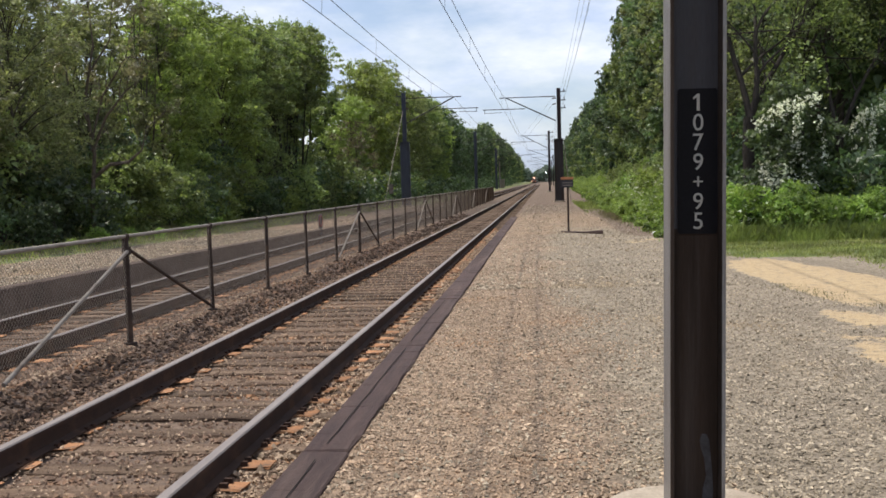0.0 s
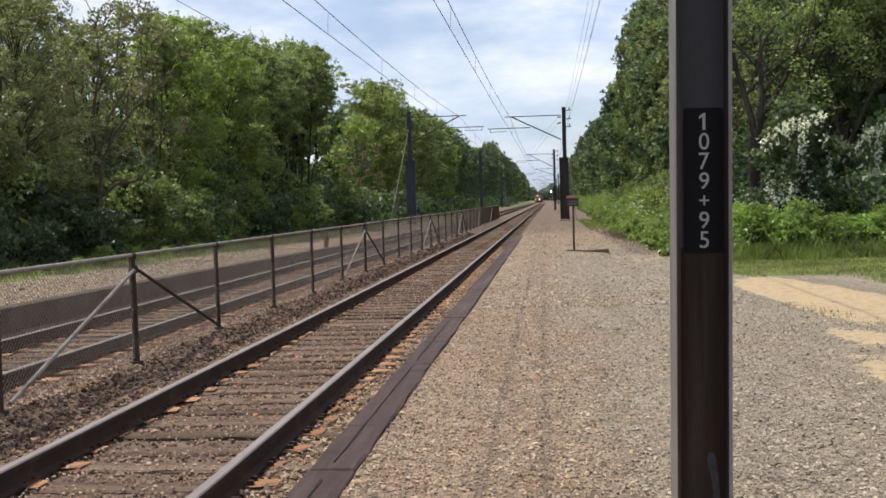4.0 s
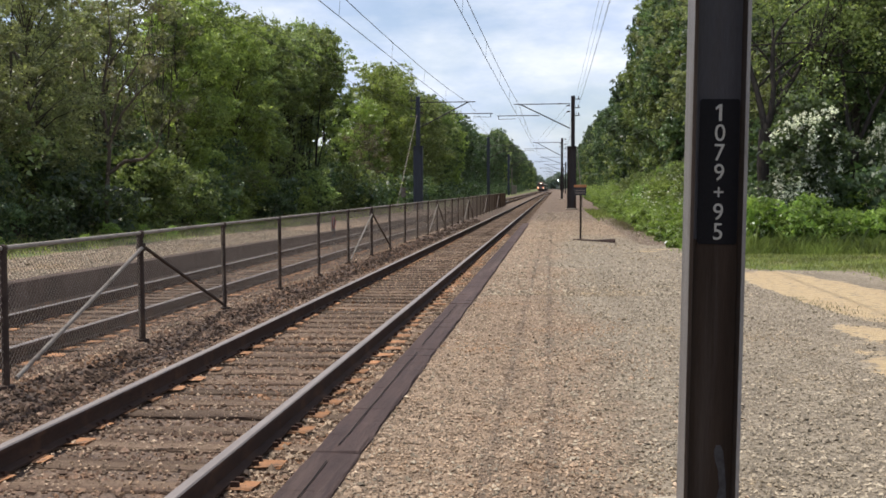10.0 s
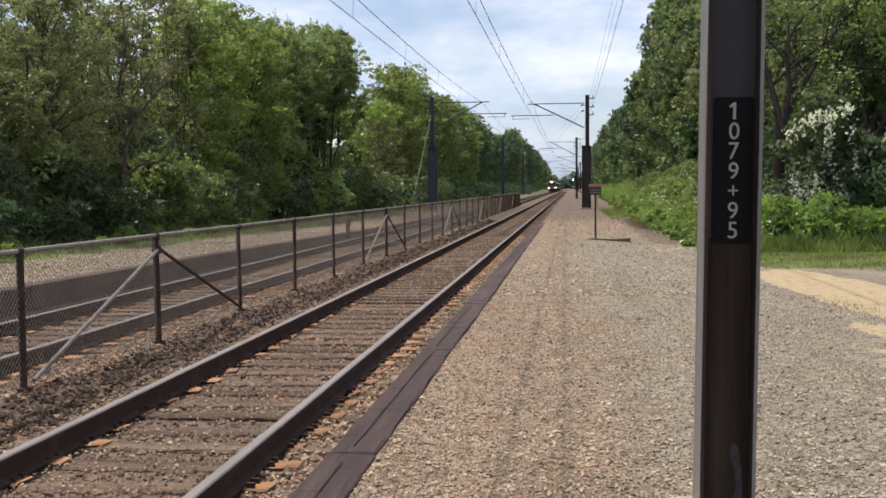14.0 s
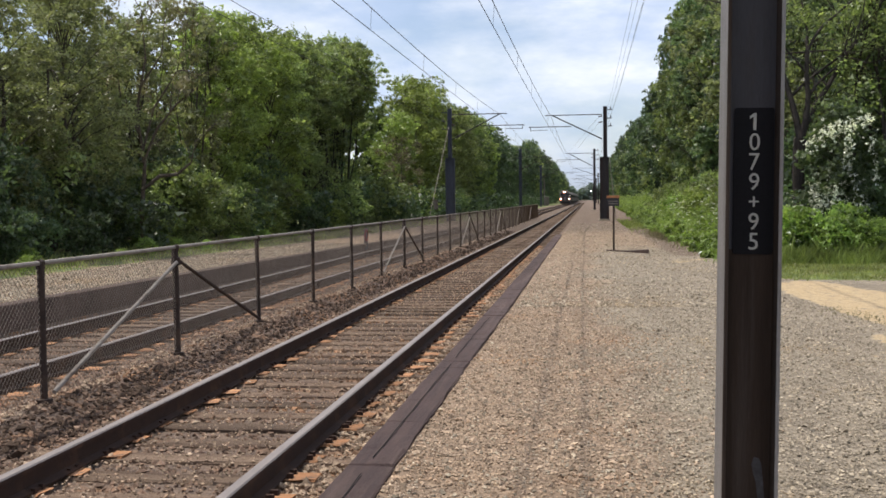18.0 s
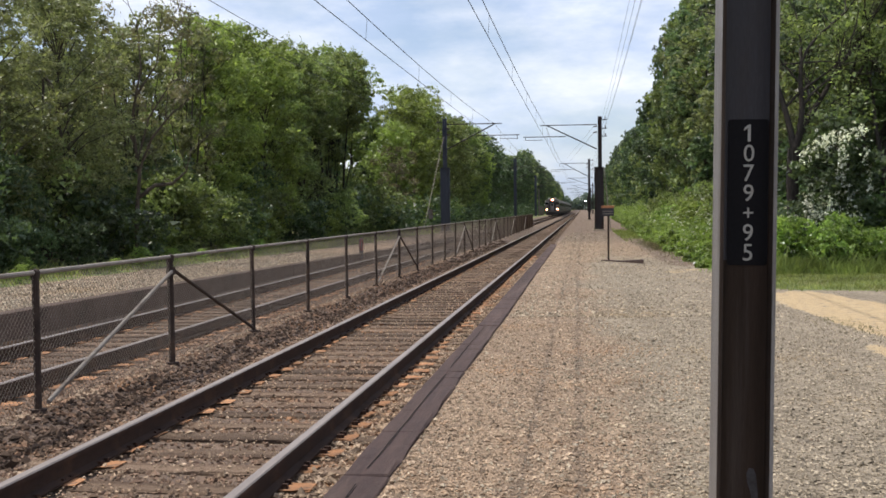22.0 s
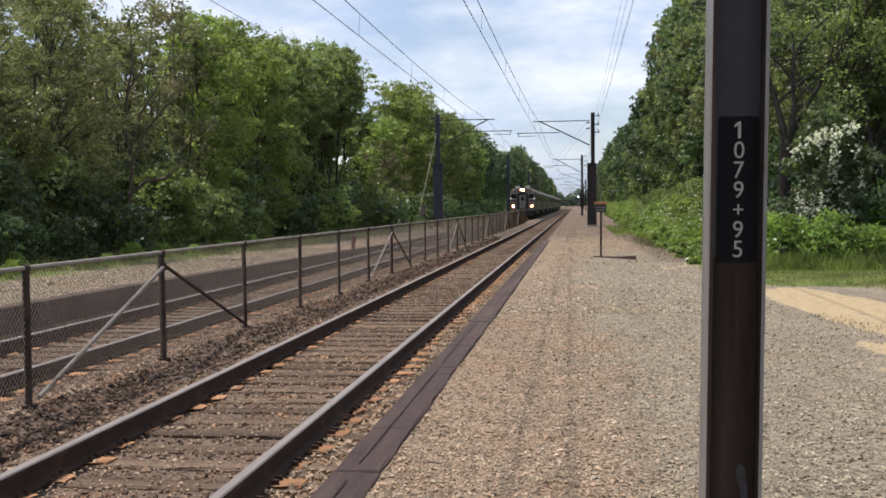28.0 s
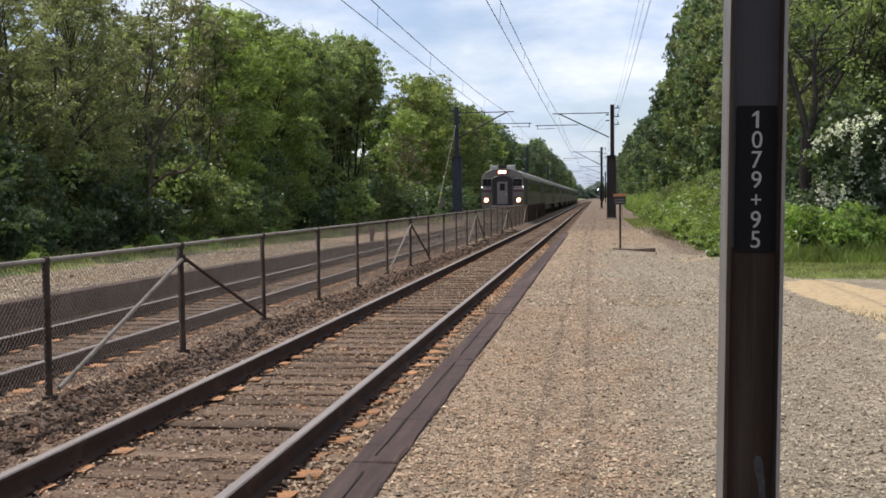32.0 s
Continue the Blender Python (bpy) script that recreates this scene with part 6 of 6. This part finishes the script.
def cab_front(car):
    """Fittings of the leading cab end, whose face lies at y = 0."""
    # arched dark vestibule recess with the end door in it
    arch = [(-0.73, 1.10), (0.73, 1.10), (0.73, 2.80)] + [(0.73 * math.cos(radians(a)), 2.80 + 0.40 * math.sin(radians(a))) for a in range(15, 180, 15)] + [(-0.73, 2.80)]
    vs, fs = extrude(arch, -0.05, 0.03)
    surround = piece("door_surround", mesh_of("door_surround", vs, fs, M_TRAINDARK), car, "dark arched end-door surround")
    rim = [(0.76 * math.cos(radians(a)), 0, 2.80 + 0.43 * math.sin(radians(a))) for a in range(0, 181, 15)]
    piece("door_rim", tubes("door_rim", [([(0.76, -0.05, 1.12)] + [(x, -0.05, z) for x, _, z in rim] + [(-0.76, -0.05, 1.12)], 0.022)], M_STEEL, 5), car, "dull steel rim round the end door")
    d = part("end_door", boxm(-0.37, 0.37, -0.085, -0.05, 1.22, 2.80), M_CABDOOR, car, "grey cab end door", bevel=0.01)
    for sx in (-1, 1):
        part("jamb", boxm(min(sx * 0.40, sx * 0.60), max(sx * 0.40, sx * 0.60), -0.10, -0.05, 1.16, 2.72), M_TRAINDARK, car, bevel=0.015)
    part("threshold", boxm(-0.72, 0.72, -0.28, -0.05, 1.04, 1.12), M_STEEL, car, "pale step plate", bevel=0.01)
    for sx in (-1, 1):
        cx = sx * 1.09
        w = part("cab_window", boxm(cx - 0.31, cx + 0.31, -0.045, -0.01, 2.46, 3.00), M_GLASS, car, "dark cab window", bevel=0.02)
        bm = bmesh.new()
        box(bm, cx - 0.335, cx + 0.335, -0.035, -0.01, 3.00, 3.025)
        box(bm, cx - 0.335, cx + 0.335, -0.035, -0.01, 2.435, 2.46)
        box(bm, cx - 0.335, cx - 0.31, -0.035, -0.01, 2.46, 3.00)
        box(bm, cx + 0.31, cx + 0.335, -0.035, -0.01, 2.46, 3.00)
        part("window_frame", bm, M_PALE, car, "pale window rim")
        part("stripe", boxm(min(sx * 0.72, sx * 1.46), max(sx * 0.72, sx * 1.46), -0.02, 0.0, 2.06, 2.26), M_STRIPE, car, "dull magenta band")
        lamp = part("headlamp", rodm((sx * 1.14, -0.10, 1.50), (sx * 1.14, 0.0, 1.50), 0.20, 16), M_TRAINDARK, car, "round headlamp housing")
        part("halo_glow", rodm((sx * 1.14, -0.115, 1.50), (sx * 1.14, -0.10, 1.50), 0.16, 16), M_HALO, car, "warm glow standing for the lamp's halo")
        part("lens", rodm((sx * 1.14, -0.13, 1.50), (sx * 1.14, -0.115, 1.50), 0.10, 16), M_LAMP, car, "lit headlamp")
        part("marker_lamp", rodm((sx * 1.45, -0.05, 2.42), (sx * 1.45, 0.0, 2.42), 0.055, 10), M_MARKER, car, "lit marker lamp")
        bm = rodm((sx * 0.70, -0.06, 1.3), (sx * 0.70, -0.06, 2.5), 0.02, 6)
        part("grab_rail", bm, M_STEEL, car)
    part("door_window", boxm(-0.17, 0.17, -0.095, -0.083, 2.18, 2.66), M_GLASS, car, "dark end-door window", bevel=0.008)
    top = part("top_lamp_box", boxm(-0.38, 0.38, -0.10, 0.05, 3.33, 3.60), M_TRAINDARK, car, "roof headlamp housing", bevel=0.02)
    part("halo_glow", boxm(-0.27, 0.27, -0.115, -0.10, 3.36, 3.56), M_HALO, car, "warm glow standing for the lamp's halo")
    for sx in (-0.145, 0.145):
        part("lens", rodm((sx, -0.13, 3.46), (sx, -0.115, 3.46), 0.09, 14), M_LAMP, car, "lit headlamp")
    for sx in (-1, 1):
        part("belt_line", boxm(min(sx * 0.74, sx * 1.47), max(sx * 0.74, sx * 1.47), -0.03, 0.0, 2.27, 2.31), M_PALE, car, "pale belt line")
        part("wiper", rodm((sx * 0.92, -0.06, 2.46), (sx * 1.1, -0.06, 2.86), 0.012, 5), M_TRAINDARK, car)
    part("door_handle", boxm(0.26, 0.30, -0.11, -0.085, 1.85, 2.02), M_PALE, car)
    # roof gear
    for sx in (-1, 1):
        bm = boxm(min(sx * 0.30, sx * 0.82), max(sx * 0.30, sx * 0.82), 0.1, 0.6, 3.62, 3.93)
        box(bm, min(sx * 0.78, sx * 0.88), max(sx * 0.78, sx * 0.88), 0.12, 0.5, 3.55, 3.98)
        part("roof_bracket", bm, M_PALE, car, "pale boxed roof bracket", bevel=0.02)
    bm = bmesh.new()
    for k in (-0.22, 0, 0.22):
        rod(bm, (k, 0.35, 3.9), (k, -0.05, 3.93), 0.03, 8, 0.075)
    box(bm, -0.3, 0.3, 0.25, 0.4, 3.68, 3.9)
    part("horn", bm, M_TRAINDARK, car, "cluster of air horns")
    bm = boxm(-1.35, 1.35, -0.12, 0.1, 0.30, 0.86)
    box(bm, -0.18, 0.18, -0.55, 0.0, 0.62, 0.95)
    part("pilot", bm, M_TRAINDARK, car, "dark pilot and coupler", bevel=0.02)
    bm = bmesh.new()
    for sx in (-0.3, 0.3):
        rod(bm, (sx, -0.15, 0.9), (sx * 1.2, -0.3, 0.5), 0.03, 6)
    part("hose", bm, M_TRAINDARK, car)


def build_train():
    train = thing("train", "grey commuter train with lit headlamps running on the second track", "train")
    bog = bogie_mesh()
    win = boxm(-0.012, 0.012, -0.72, 0.72, 0, 0.62)
    bmesh.ops.bevel(win, geom=[e for e in win.edges if abs(e.verts[0].co.x - e.verts[1].co.x) > 0.01], offset=0.08, segments=2, affect="EDGES")
    win_me = bpy.data.meshes.new("window")
    win.to_mesh(win_me)
    win.free()
    win_me.materials.append(M_GLASS)
    door_bm = boxm(-0.02, 0.02, -0.55, 0.55, 0, 1.95)
    door_me = bpy.data.meshes.new("door")
    door_bm.to_mesh(door_me)
    door_bm.free()
    door_me.materials.append(M_TRAINDARK)
    sill_bm = boxm(-0.01, 0.01, 0, CAR_L - 1.2, 0, 0.05)
    sill_me = bpy.data.meshes.new("trim_strip")
    sill_bm.to_mesh(sill_me)
    sill_bm.free()
    sill_me.materials.append(M_STEEL)
    for c in range(CARS):
        y0 = c * (CAR_L + 0.35)
        car = piece("car", car_body(0, CAR_L, c == 0), train, "leading cab car" if c == 0 else "passenger car", pose(0, y0, 0))
        for y in (3.9, CAR_L - 3.9):
            piece("bogie", bog, car, "dark running gear", pose(0, y, 0))
        part("underframe", boxm(-1.35, 1.35, 6.4, CAR_L - 6.4, 0.42, 0.95), M_TRAINDARK, car, "dark underfloor boxes", bevel=0.03)
        for sx in (-1, 1):
            x = sx * (CAR_W / 2 + 0.004)
            for k in range(10):
                piece("window", win_me, car, m=pose(x, 5.2 + k * 1.72, 2.16))
            for y in (2.6, CAR_L - 2.6):
                piece("door", door_me, car, "dark side door", pose(x, y, 1.05))
            for z in (1.08, 1.85, 2.98):
                piece("trim_strip", sill_me, car, m=pose(x, 0.6, z))
        bm = bmesh.new()
        for y in (5, 12.5, 20):
            box(bm, -0.55, 0.55, y - 1.1, y + 1.1, CAR_H - 0.06, CAR_H + 0.10)
        part("roof_unit", bm, M_STEEL, car, "roof ventilation units", bevel=0.03)
        if c:
            part("gangway", boxm(-0.55, 0.55, -0.35, 0.0, 1.0, 3.1), M_TRAINDARK, car, "dark gangway bellows")
        else:
            cab_front(car)
    return train


def motions():
    train = build_train()
    rows = []
    for k in range(33):
        s = 32 - k
        rows.append((k, pose(FAR_X, 74.7 + 13.0 * s + 0.205 * s * s, RAIL_Z)))
    walk(train, rows)


motions()
